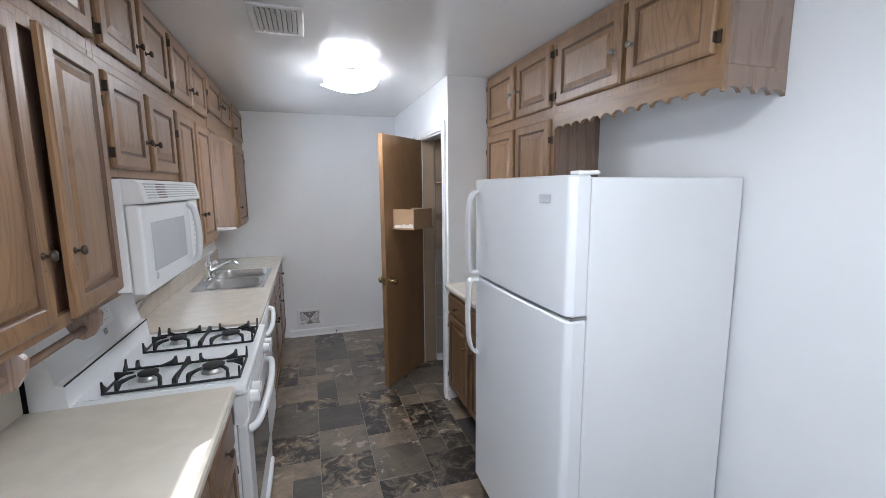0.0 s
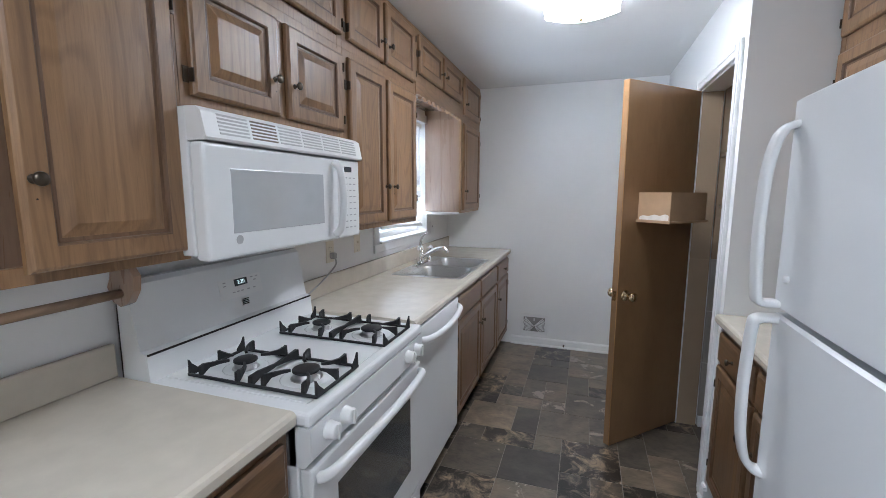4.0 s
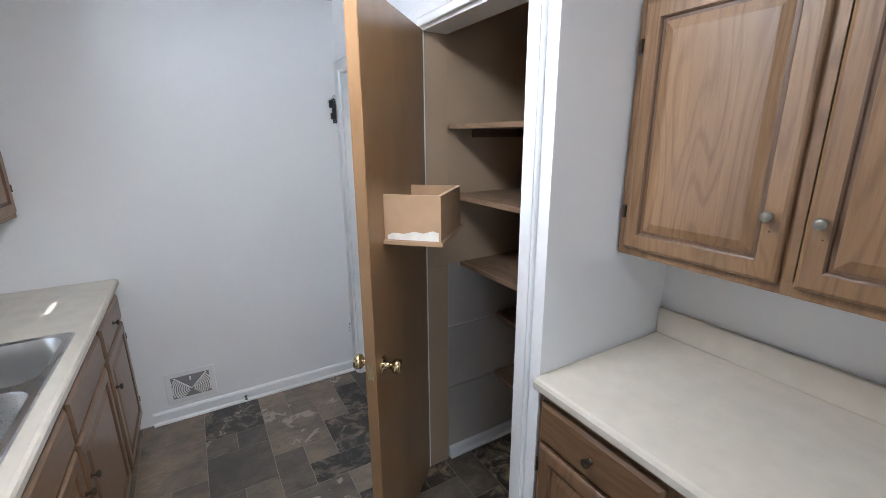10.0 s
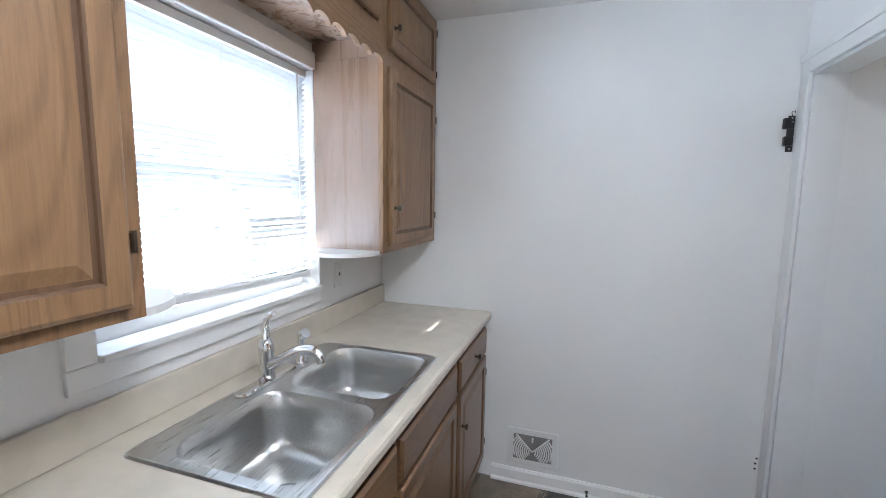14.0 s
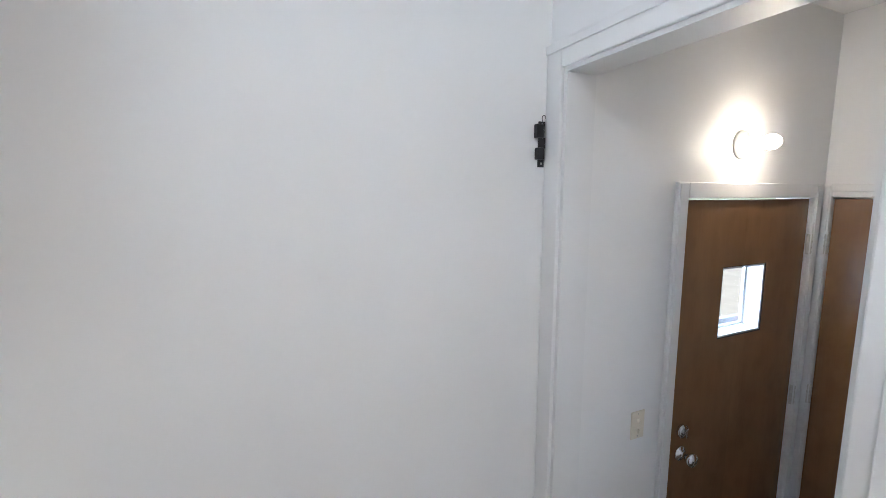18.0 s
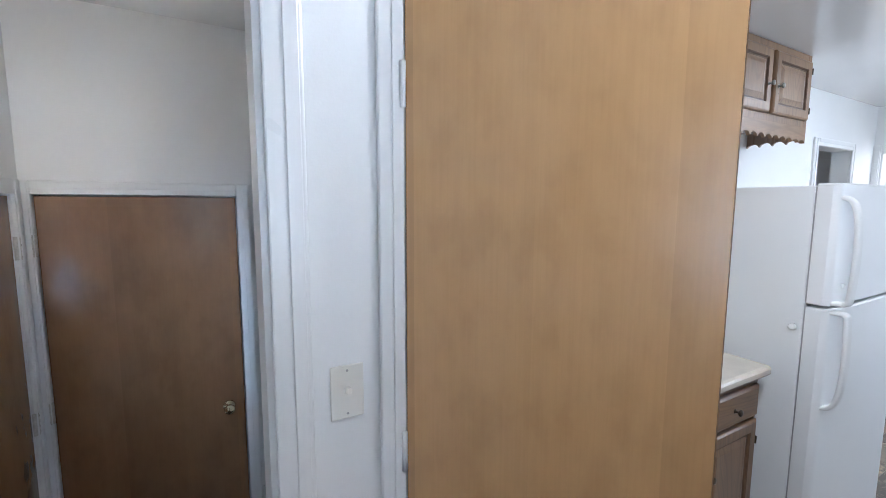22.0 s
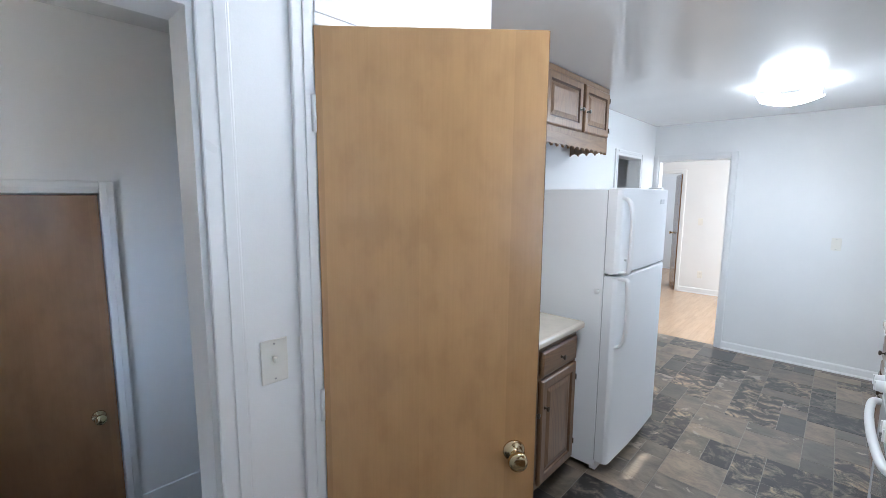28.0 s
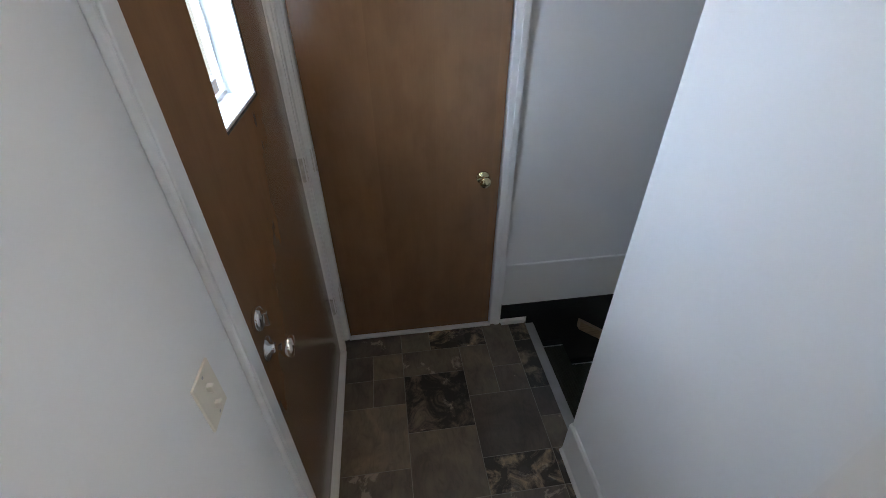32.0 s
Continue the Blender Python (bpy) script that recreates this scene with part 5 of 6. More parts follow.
part("tap_body", lathe(bmesh.new(), [(0.026, 0.930), (0.024, 0.95), (0.022, 1.00), (0.024, 1.02), (0.022, 1.045), (0.012, 1.06), (0.0005, 1.063)], (0.148, 4.29, 0), "z", 20), CHROME, tp)
part("spout", tube(bmesh.new(), smooth_path([(0.15, 4.29, 0.975), (0.20, 4.285, 0.995), (0.27, 4.28, 1.035), (0.325, 4.275, 1.048), (0.352, 4.273, 1.035), (0.358, 4.273, 1.015)]), [0.016] * 10 + [0.0145] * 20 + [0.0135] * 11, 14), CHROME, tp)
part("lever", tube(bmesh.new(), smooth_path([(0.148, 4.29, 1.055), (0.155, 4.28, 1.10), (0.185, 4.262, 1.14), (0.215, 4.25, 1.155)]), [0.013] * 8 + [0.009] * 8 + [0.0075] * 9, 12), CHROME, tp)
sp = thing("sink_sprayer", (0.15, 4.46, 0.919), "chrome and black pull-out sink sprayer", "sprayer")
part("holder", lathe(bmesh.new(), [(0.024, 0.9192), (0.022, 0.927), (0.015, 0.945), (0.015, 0.955)], (0.15, 4.46, 0), "z", 18), CHROME, sp)
part("spray_head", tube(bmesh.new(), smooth_path([(0.15, 4.46, 0.955), (0.15, 4.46, 0.99), (0.155, 4.458, 1.015), (0.175, 4.452, 1.03)]), [0.011] * 8 + [0.014] * 8 + [0.017] * 9, 12), CHROME, sp)

# ---- ceiling lamps ----


def ceiling_lamp(x, y):
    c = thing("ceiling_lamp", (x, y, H), "lit square white glass ceiling lamp, corners turned up", "lamp", "ceiling lamps")
    part("pan", lathe(bmesh.new(), [(0.050, H - 0.022), (0.060, H - 0.016), (0.064, H - 0.0005)], (x, y, 0), "z", 24), TRIM, c)
    bm = bmesh.new()
    n, half = 14, 0.180
    grid = [[None] * (n + 1) for _ in range(n + 1)]
    for i in range(n + 1):
        for j in range(n + 1):
            u, v = 2 * i / n - 1, 2 * j / n - 1
            z = H - 0.140 + 0.078 * (math.hypot(u, v) / 1.414) ** 1.7
            grid[i][j] = bm.verts.new((x + half * u * (1 - 0.07 * (1 - v * v)), y + half * v * (1 - 0.07 * (1 - u * u)), z))
    for i in range(n):
        for j in range(n):
            f = bm.faces.new((grid[i][j], grid[i][j + 1], grid[i + 1][j + 1], grid[i + 1][j]))
            f.smooth = True
    inner = bm.copy()
    for v in inner.verts:
        v.co.z += 0.006
    part("shade", bm, SHADE, c, "glowing white glass shade")
    part("shade_lining", inner, TRIM, c, "white inner face of the shade")
    for k in (-1, 1):
        part("bulb", lathe(bmesh.new(), [(0.012, H - 0.0225), (0.014, H - 0.040), (0.026, H - 0.055), (0.029, H - 0.070), (0.020, H - 0.088), (0.0005, H - 0.094)], (x + 0.075 * k, y, 0), "z", 14), BULB, c)
    part("finial", lathe(bmesh.new(), [(0.006, H - 0.153), (0.009, H - 0.147), (0.009, H - 0.1405), (0.003, H - 0.1395)], (x, y, 0), "z", 12), BRASS, c)
    return c


ceiling_lamp(1.225, 3.60)
ceiling_lamp(1.205, 0.98)
bl = thing("wall_lamp", (2.822, LN, 1.82), "bare lit bulb in a white porcelain wall socket", "lamp")
part("socket_plate", lathe(bmesh.new(), [(0.058, 0.0), (0.056, 0.010), (0.030, 0.018), (0.024, 0.045), (0.021, 0.048)], (0, 0, 0), "y", 24), TRIM, bl, m=pose(0, 0, 0, 0, 0, 180))
part("bulb", lathe(bmesh.new(), [(0.013, 0.048), (0.014, 0.062), (0.022, 0.082), (0.029, 0.105), (0.027, 0.125), (0.015, 0.140), (0.0005, 0.144)], (0, 0, 0), "y", 18), BAREBULB, bl, "lit white bulb", m=pose(0, 0, 0, 0, 0, 180))

# ---- air grilles ----
cv = thing("ceiling_vent", (0.828, 2.828, H), "white louvred ceiling vent", "vent")
vx0, vx1, vy0, vy1 = 0.712, 0.943, 2.655, 3.0
bm = bmesh.new()
for a, b in (((vx0, vy0), (vx1, vy0 + 0.028)), ((vx0, vy1 - 0.028), (vx1, vy1)), ((vx0, vy0 + 0.028), (vx0 + 0.028, vy1 - 0.028)), ((vx1 - 0.028, vy0 + 0.028), (vx1, vy1 - 0.028))):
    box(bm, (*a, H - 0.012), (*b, H - 0.0005), 0.004)
part("frame", bm, TRIM, cv)
slab("duct_back", (vx0 + 0.028, vy0 + 0.028, H - 0.003), (vx1 - 0.028, vy1 - 0.028, H - 0.001), SLOTGREY, cv, 0, "dark duct behind the louvres")
for i in range(8):
    x = vx0 + 0.0405 + 0.0215 * i
    bm = box(bmesh.new(), (-0.0098, vy0 + 0.028, -0.0008), (0.0098, vy1 - 0.028, 0.0008))
    part("louvre", bm, TRIM, cv, m=Matrix.Translation(-ORIGIN[cv]) @ pose(x, 0, H - 0.012, 0, 28, 0))
part("damper_lever", tube(bmesh.new(), [((vx0 + vx1) / 2, vy0 + 0.03, H - 0.012), ((vx0 + vx1) / 2, vy0 + 0.022, H - 0.03)], 0.005, 8), NICKEL, cv)

wv = thing("wall_register", (0.878, NORTH, 0.11), "white wall register with fanned slots", "vent")
gx0, gx1, gz0, gz1 = 0.745, 1.003, 0.106, 0.303
slab("plate", (gx0, NORTH - 0.009, gz0), (gx1, NORTH - 0.0005, gz1), TRIM, wv, 0.004)
slab("slot_field", (gx0 + 0.03, NORTH - 0.0098, gz0 + 0.03), (gx1 - 0.03, NORTH - 0.0088, gz1 - 0.03), SLOTGREY, wv, 0, "dark slotted field")
mx = (gx0 + gx1) / 2
cz = gz0 + 0.078
for side in (-1, 1):
    for k in range(9):
        r = 0.018 + 0.0112 * k
        pts = []
        for j in range(11):
            a = radians(-48 + 9.0 * j)
            px, pz = mx + side * r * math.cos(a), cz + r * math.sin(a)
            if gx0 + 0.03 < px < gx1 - 0.03 and gz0 + 0.03 < pz < gz1 - 0.03:
                pts.append((px, NORTH - 0.0105, pz))
        if len(pts) > 2:
            part("slot_bar", tube(bmesh.new(), pts, 0.0039, 6), TRIM, wv)
    part("slot_edge", tube(bmesh.new(), [(mx, NORTH - 0.0105, cz), (mx + side * 0.085, NORTH - 0.0105, gz1 - 0.033)], 0.004, 6), TRIM, wv)
part("lever", box(bmesh.new(), (mx - 0.004, NORTH - 0.022, gz1 - 0.062), (mx + 0.004, NORTH - 0.009, gz1 - 0.04), 0.001), TRIM, wv)
ds = thing("door_stop", (1.152, NORTH - 0.016, 0.03), "dark spring door stop on the baseboard", "door stop")
part("spring", lathe(bmesh.new(), [(0.009, 0.0), (0.006, 0.004), (0.0045, 0.02), (0.0055, 0.028), (0.007, 0.032), (0.0005, 0.034)], (0, 0, 0), "y", 12), BRONZE, ds, m=pose(0, 0, 0, 0, 0, 180))

# ---- outlets and switches ----


def cover(name, m, kind, label, material=None):
    """A cover plate; its own x points out of the wall, its own y runs along it."""
    mat = material or IVORY
    c = new(name)
    c.matrix_world = m
    ORIGIN[c] = Vector((0, 0, 0))
    tagged(c, label, "outlet" if kind == "outlet" else "switch", "wall plates")
    I = Matrix()
    part("plate", box(bmesh.new(), (0, -0.035, -0.057), (0.005, 0.035, 0.057), 0.0025), mat, c, m=I)
    if kind == "outlet":
        for z in (-0.02, 0.02):
            r = part("receptacle", lathe(bmesh.new(), [(0.0165, 0.0), (0.0165, 0.0062), (0.015, 0.0066)], (0, 0, z), "x", 18), mat, c, m=I)
            for dy, h in ((-0.0065, 0.008), (0.0065, 0.0065)):
                part("slot", box(bmesh.new(), (0.0064, dy - 0.0011, z + 0.001), (0.0069, dy + 0.0011, z + 0.001 + h)), BLACK, r, m=I)
    elif kind == "double":
        for z in (-0.022, 0.022):
            part("toggle", box(bmesh.new(), (0.004, -0.005, z - 0.009), (0.016, 0.005, z + 0.005), 0.002), mat, c, m=I)
    elif kind == "gfci":
        part("receptacle", box(bmesh.new(), (0.004, -0.017, -0.034), (0.0075, 0.017, 0.034), 0.001), mat, c, m=I)
        for z in (-0.005, 0.004):
            part("button", box(bmesh.new(), (0.007, -0.006, z), (0.009, 0.006, z + 0.006)), BLACK, c, m=I)
    else:
        part("toggle", box(bmesh.new(), (0.004, -0.005, -0.002), (0.017, 0.005, 0.012), 0.002), mat, c, m=I)
    for z in (-0.046, 0.046) if kind != "outlet" else (0.0,):
        part("screw", lathe(bmesh.new(), [(0.003, 0.0045), (0.0025, 0.0058)], (0, 0, z), "x", 8), NICKEL, c, m=I)
    return c


cover("outlet", pose(0, 3.345, 1.130), "outlet", "ivory wall outlet with a plugged-in cord")
cover("light_switch", pose(0, 3.63, 1.148), "switch", "ivory switch plate under the wall cabinet")
cover("outlet", pose(0, 4.94, 1.142), "gfci", "white outlet with test buttons beside the window", WHITE2)
cover("light_switch", pose(FRONT, 4.42, 1.188, 0, 0, 180), "switch", "white single switch plate beside the pantry door", PLATE)
cover("light_switch", pose(2.322, LN, 0.725, 0, 0, -90), "double", "ivory double switch plate beside the back door")
cover("light_switch", pose(0.875, SOUTH, 1.188, 0, 0, 90), "switch", "white switch plate on the south wall", PLATE)
cover("outlet", pose(EAST, 2.80, 1.128, 0, 0, 180), "outlet", "white outlet behind the refrigerator", WHITE2)
cover("light_switch", pose(2.55, -3.13, 1.2, 0, 0, 90), "switch", "white switch plate in the room beyond", PLATE)
cover("outlet", pose(2.5, -3.13, 0.32, 0, 0, 90), "outlet", "white outlet in the room beyond", PLATE)
c = thing("power_cord", (0.012, 3.345, 1.11), "grey appliance cord plugged into the wall outlet", "cord")
part("plug", box(bmesh.new(), (0.0068, 3.330, 1.093), (0.040, 3.360, 1.127), 0.008), GREY, c)
part("cable", tube(bmesh.new(), smooth_path([(0.035, 3.345, 1.097), (0.040, 3.335, 1.06), (0.030, 3.24, 1.0), (0.028, 3.12, 0.955), (0.05, 3.03, 0.935), (0.03, 3.0, 0.932)]), 0.0042, 8), GREY, c)
c = thing("power_cord", (EAST - 0.01, 2.80, 1.12), "black refrigerator cord with a pale tag", "cord")
part("plug", box(bmesh.new(), (EAST - 0.05, 2.784, 1.112), (EAST - 0.0068, 2.816, 1.148), 0.008), BLACK, c)
part("cable", tube(bmesh.new(), smooth_path([(EAST - 0.04, 2.80, 1.115), (EAST - 0.048, 2.795, 1.06), (EAST - 0.035, 2.745, 1.0), (EAST - 0.04, 2.70, 0.95), (EAST - 0.03, 2.64, 0.92), (EAST - 0.03, 2.62, 0.60)]), 0.0042, 8), BLACK, c)
part("tag", box(bmesh.new(), (EAST - 0.062, 2.755, 0.985), (EAST - 0.060, 2.81, 1.03)), WHITE2, c, "pale paper tag")

# ---- paper-towel holder under the tall cabinet ----
ph = thing("paper_towel_holder", (0.2, 2.0, 1.17), "empty wooden paper-towel holder with a dowel", "holder")
for y in (1.74, 2.10):
    pts = [(0.24, LOW - 0.0005), (0.30, LOW - 0.0005), (0.315, LOW - 0.02), (0.31, LOW - 0.055), (0.29, LOW - 0.085), (0.265, LOW - 0.095), (0.24, LOW - 0.085), (0.225, LOW - 0.05), (0.235, LOW - 0.03)]
    part("bracket", prism(bmesh.new(), pts, "y", y - 0.009, y + 0.009), OAKX, ph)
part("dowel", tube(bmesh.new(), [(0.268, 1.70, LOW - 0.062), (0.268, 2.13, LOW - 0.062)], 0.011, 12), BOARD, ph)

# ---- pantry ----
low = thing("wall_pantry_boards", (2.3, LS - 0.066, 0.0), "off-white painted boards low in the pantry", "wall", kind="structure")
for za, zb in ((0.0, 0.405), (0.409, 0.735), (0.739, 1.055)):
    slab("board", (2.011, LS - 0.066, za), (2.594, LS - 0.0605, zb), PANTRYLOW, low, 0.0015)
setting("wall_pantry_north", boxes(((2.011, LS - 0.066, 1.056), (2.594, LS - 0.0605, 2.3))), TAN, "tan painted plaster inside the pantry", "wall")
setting("wall_pantry_east", boxes(((2.594, JOG + 0.091, 0), (2.5995, LS - 0.066, 2.3))), TAN, "tan painted plaster at the back of the pantry", "wall")
setting("wall_pantry_inner_south", boxes(((2.011, JOG + 0.0855, 0), (2.594, JOG + 0.091, 2.3))), TAN, "tan painted plaster beside the pantry doorway", "wall")
run("baseboard_pantry_inside", ((2.594, LS - 0.066), (2.012, LS - 0.066)), h=0.06)
for z, depth in ((1.655, 0.575), (1.36, 0.565), (1.04, 0.515), (0.735, 0.37), (0.40, 0.37)):
    shelf = thing("pantry_shelf", (2.592 - depth / 2, JOG + 0.4, z), "bare brown wooden pantry shelf", "shelf", "pantry shelves")
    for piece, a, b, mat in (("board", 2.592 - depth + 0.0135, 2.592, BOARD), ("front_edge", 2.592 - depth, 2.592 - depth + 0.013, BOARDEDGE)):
        bm = box(bmesh.new(), (a, JOG + 0.093, z), (b, LS - 0.068, z + 0.019), 0.001)
        if depth < 0.4:
            for v in bm.verts:
                if v.co.x < 2.4:
                    v.co.x += 0.10 * (v.co.y - JOG)
        part(piece, bm, mat, shelf)
    for ya, yb in ((JOG + 0.0915, JOG + 0.110), (LS - 0.085, LS - 0.0665)):
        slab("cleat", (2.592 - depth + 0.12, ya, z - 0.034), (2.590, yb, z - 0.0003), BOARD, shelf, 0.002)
setting("trim_pantry_jamb", boxes(((FRONT, PD[0], 0), (FRONT + 0.115, PD[0] + 0.012, PD[2] - 0.012)), ((FRONT, PD[1] - 0.012, 0), (FRONT + 0.009, PD[1], PD[2] - 0.012)), ((FRONT, PD[0], PD[2] - 0.012), (FRONT + 0.115, PD[1], PD[2]))), TRIM, "white painted pantry door jamb", "trim")

setting("wall_pantry_return", boxes(((FRONT + 0.0092, PD[1] - 0.010, 1.056), (FRONT + 0.115, PD[1], PD[2] - 0.012))), TAN, "tan painted return inside the pantry doorway", "wall")
setting("wall_pantry_return_low", boxes(((FRONT + 0.0092, PD[1] - 0.010, 0.0), (FRONT + 0.115, PD[1], 1.0555))), TAN, "tan painted return low in the pantry doorway", "wall")


def turned_knob(parent, at, out, axis, material=None):
    """A round doorknob with rosette; it stands out along its axis."""
    prof = [(0.032, 0.0), (0.031, 0.005), (0.022, 0.009), (0.012, 0.012), (0.0105, 0.030), (0.014, 0.034), (0.024, 0.042), (0.0275, 0.052), (0.025, 0.062), (0.016, 0.067), (0.0005, 0.068)]
    bm = lathe(bmesh.new(), [(r, h * out) for r, h in prof], at, axis, 24)
    return part("door_knob", bm, material or BRASS, parent, "polished round knob", m=Matrix())


# the pantry door stands open toward the sink; its own x runs from the hinge to the free edge, its own y out of the pantry
W = 0.592
d1 = new("door_1")
tip = Vector((1.458, 3.862))
hx, hy = FRONT - 0.012, PD[1] - 0.004
d1.matrix_world = pose(hx, hy, 0.012, 0, 0, math.degrees(math.atan2(tip.y - hy, tip.x - hx)))
ORIGIN[d1] = Vector((0, 0, 0))
tagged(d1, "birch veneer pantry door standing open with a box fixed to it", "door", kind="structure")
I = Matrix()
DH = 2.012
part("leaf", box(bmesh.new(), (0, -0.0175, 0), (W, 0.0175, DH), 0.002), BIRCH, d1, m=I)
# inner face and free edge carry their shade as a darker veneer colour
part("inner_face", box(bmesh.new(), (0.003, 0.0176, 0.003), (W - 0.003, 0.0186, DH - 0.003)), BIRCHSHADE, d1, "inner face, veneer darkened for shade", m=I)
part("edge_band", box(bmesh.new(), (W, -0.0172, 0.002), (W + 0.0012, 0.0172, DH - 0.002)), BIRCHSHADE, d1, "free edge in the shade-darkened veneer", m=I)
turned_knob(d1, (W - 0.06, 0.0175, 0.875), 1, "y")
turned_knob(d1, (W - 0.06, -0.0175, 0.875), -1, "y")
part("latch_plate", box(bmesh.new(), (W + 0.0012, -0.011, 0.848), (W + 0.002, 0.011, 0.902)), BRASS, d1, m=I)
for z in (0.20, 1.02, 1.80):
    part("hinge", lathe(bmesh.new(), [(0.0065, z - 0.045), (0.0065, z + 0.045)], (-0.004, -0.020, 0), "z", 10), TRIM, d1, "white painted hinge knuckle", m=I)
# a thin-walled box on the inner face
BZ = 1.280
bx = part("door_box", boxes(((0.165, 0.0190, BZ), (0.482, 0.215, BZ + 0.012)), ((0.178, 0.0190, BZ + 0.0122), (0.190, 0.207, BZ + 0.158)), ((0.458, 0.0190, BZ + 0.0122), (0.47, 0.207, BZ + 0.158)), ((0.190, 0.195, BZ + 0.0122), (0.458, 0.207, BZ + 0.158))), plain("box_paint", (0.43, 0.285, 0.165), 0.5, vary=0.08, scale=12), d1, "tan wooden box on the door", m=I)
patch = [(u, BZ + v) for u, v in ((0.030, 0.014), (0.200, 0.014), (0.200, 0.042), (0.180, 0.047), (0.15, 0.038), (0.12, 0.043), (0.085, 0.034), (0.05, 0.037), (0.030, 0.028))]
part("raw_patch", prism(bmesh.new(), patch, "x", 0.4702, 0.4708), RAWEDGE, bx, "patch of bare white filler", m=I)

# ---- back door with a small window ----
bd = thing("door_2", (2.98, LN + 0.03, LAND), "brown veneer back door with a small square window", "door", kind="structure")
bm = bmesh.new()
X0, X1, Z0, Z1 = 2.515, 3.386, LAND + 0.012, 1.598
wx0, wx1, wz0, wz1 = 2.785, 3.095, 1.0, 1.315
ya, yb = LN + 0.006, LN + 0.048
outer = [(X0, Z0), (X1, Z0), (X1, Z1), (X0, Z1)]
inner = [(wx0, wz0), (wx1, wz0), (wx1, wz1), (wx0, wz1)]
loops(bm, [[(x, y, z) for x, z in ring] for ring, y in ((outer, ya), (outer, yb), (inner, yb), (inner, ya), (outer, ya))], cap_last=False)
bmesh.ops.remove_doubles(bm, verts=bm.verts, dist=1e-6)
part("leaf", bm, BIRCHD, bd)
# a white liner runs back through the opening; a thin dark joint shows round it
fr0, fr1 = ya + 0.004, yb + 0.052
for i, (a, b) in enumerate((((wx0, wz0), (wx0 + 0.003, wz1)), ((wx1 - 0.003, wz0), (wx1, wz1)), ((wx0 + 0.003, wz0), (wx1 - 0.003, wz0 + 0.003)), ((wx0 + 0.003, wz1 - 0.003), (wx1 - 0.003, wz1)))):
    part("joint", box(bmesh.new(), (a[0], ya + 0.001, a[1]), (b[0], yb, b[1])), GAP, bd, "thin dark joint round the window")
bm = bmesh.new()
t = 0.012
for a, b in (((wx0 + 0.003, wz0 + 0.003), (wx0 + t, wz1 - 0.003)), ((wx1 - t, wz0 + 0.003), (wx1 - 0.003, wz1 - 0.003)), ((wx0 + t, wz0 + 0.003), (wx1 - t, wz0 + t)), ((wx0 + t, wz1 - t), (wx1 - t, wz1 - 0.003))):
    box(bm, (a[0], fr0, a[1]), (b[0], fr1, b[1]), 0.002)
wfr = part("window_frame", bm, TRIM, bd, "white painted glazing frame")
bm = bmesh.new()
for a, b in (((wx0 + t, wz0 + t), (wx0 + 0.024, wz1 - t)), ((wx1 - 0.024, wz0 + t), (wx1 - t, wz1 - t)), ((wx0 + 0.024, wz0 + t), (wx1 - 0.024, wz0 + 0.024)), ((wx0 + 0.024, wz1 - 0.024), (wx1 - 0.024, wz1 - t))):
    box(bm, (a[0], fr1 - 0.020, a[1]), (b[0], fr1 - 0.008, b[1]), 0.002)
part("glazing_stop", bm, TRIM, wfr)
pn = slab("pane", (wx0 + t, fr1 - 0.007, wz0 + t), (wx1 - t, fr1 - 0.004, wz1 - t), GLASS, bd, 0)
pn.visible_shadow = False
# the storm door outside it
stm = thing("storm_door", (2.95, LN + 0.135, LAND), "pale grey metal storm door frame outside the back door", "door")
for a, b in ((2.520, 2.585), (3.195, 3.240), (3.292, 3.388)):
    slab("stile", (a, LN + 0.122, LAND + 0.02), (b, LN + 0.146, 1.59), STORM, stm, 0.003)
slab("groove", (3.2402, LN + 0.136, LAND + 0.02), (3.2918, LN + 0.144, 1.59), STORMGREY, stm, 0, "grey weather seal in the frame")
slab("seal_bead", (3.262, LN + 0.128, LAND + 0.02), (3.268, LN + 0.1358, 1.59), STORM, stm, 0.001)
for a, b in ((LAND + 0.02, LAND + 0.30), (0.985, 1.035), (1.53, 1.59)):
    slab("rail", (2.5855, LN + 0.124, a), (3.1945, LN + 0.144, b), STORM, stm, 0.003)
kb = lathe(bmesh.new(), [(0.033, 0.0), (0.031, 0.006), (0.014, 0.011), (0.012, 0.032), (0.024, 0.042), (0.029, 0.054), (0.027, 0.064), (0.0005, 0.068)], (2.598, 0, 0.525), "y", 22)
for v in kb.verts:
    v.co.y = ya - v.co.y
part("door_knob", kb, CHROME, bd, "dull chrome knob")
kb = lathe(bmesh.new(), [(0.030, 0.0), (0.029, 0.012), (0.018, 0.017), (0.0005, 0.018)], (2.598, 0, 0.628), "y", 22)
box(kb, (2.593, 0.016, 0.608), (2.603, 0.03, 0.648), 0.002)
for v in kb.verts:
    v.co.y = ya - v.co.y
part("deadbolt", kb, CHROME, bd, "dull chrome thumb-turn deadbolt")
for z in (-0.095, 0.63, 1.385):
    bm = bmesh.new()
    lathe(bm, [(0.007, z - 0.048), (0.007, z + 0.048)], (X1 + 0.004, LN - 0.004, 0), "z", 10)
    box(bm, (X1 + 0.008, LN - 0.0175, z - 0.048), (X1 + 0.03, LN - 0.0155, z + 0.048))
    hg = part("hinge", bm, HINGEPAINT, bd, "white painted hinge")
    for dz in (-0.036, -0.012, 0.012, 0.036):
        slab("screw", (X1 + 0.014, LN - 0.0182, z + dz - 0.004), (X1 + 0.022, LN - 0.0176, z + dz + 0.004), BRONZE, hg, 0)

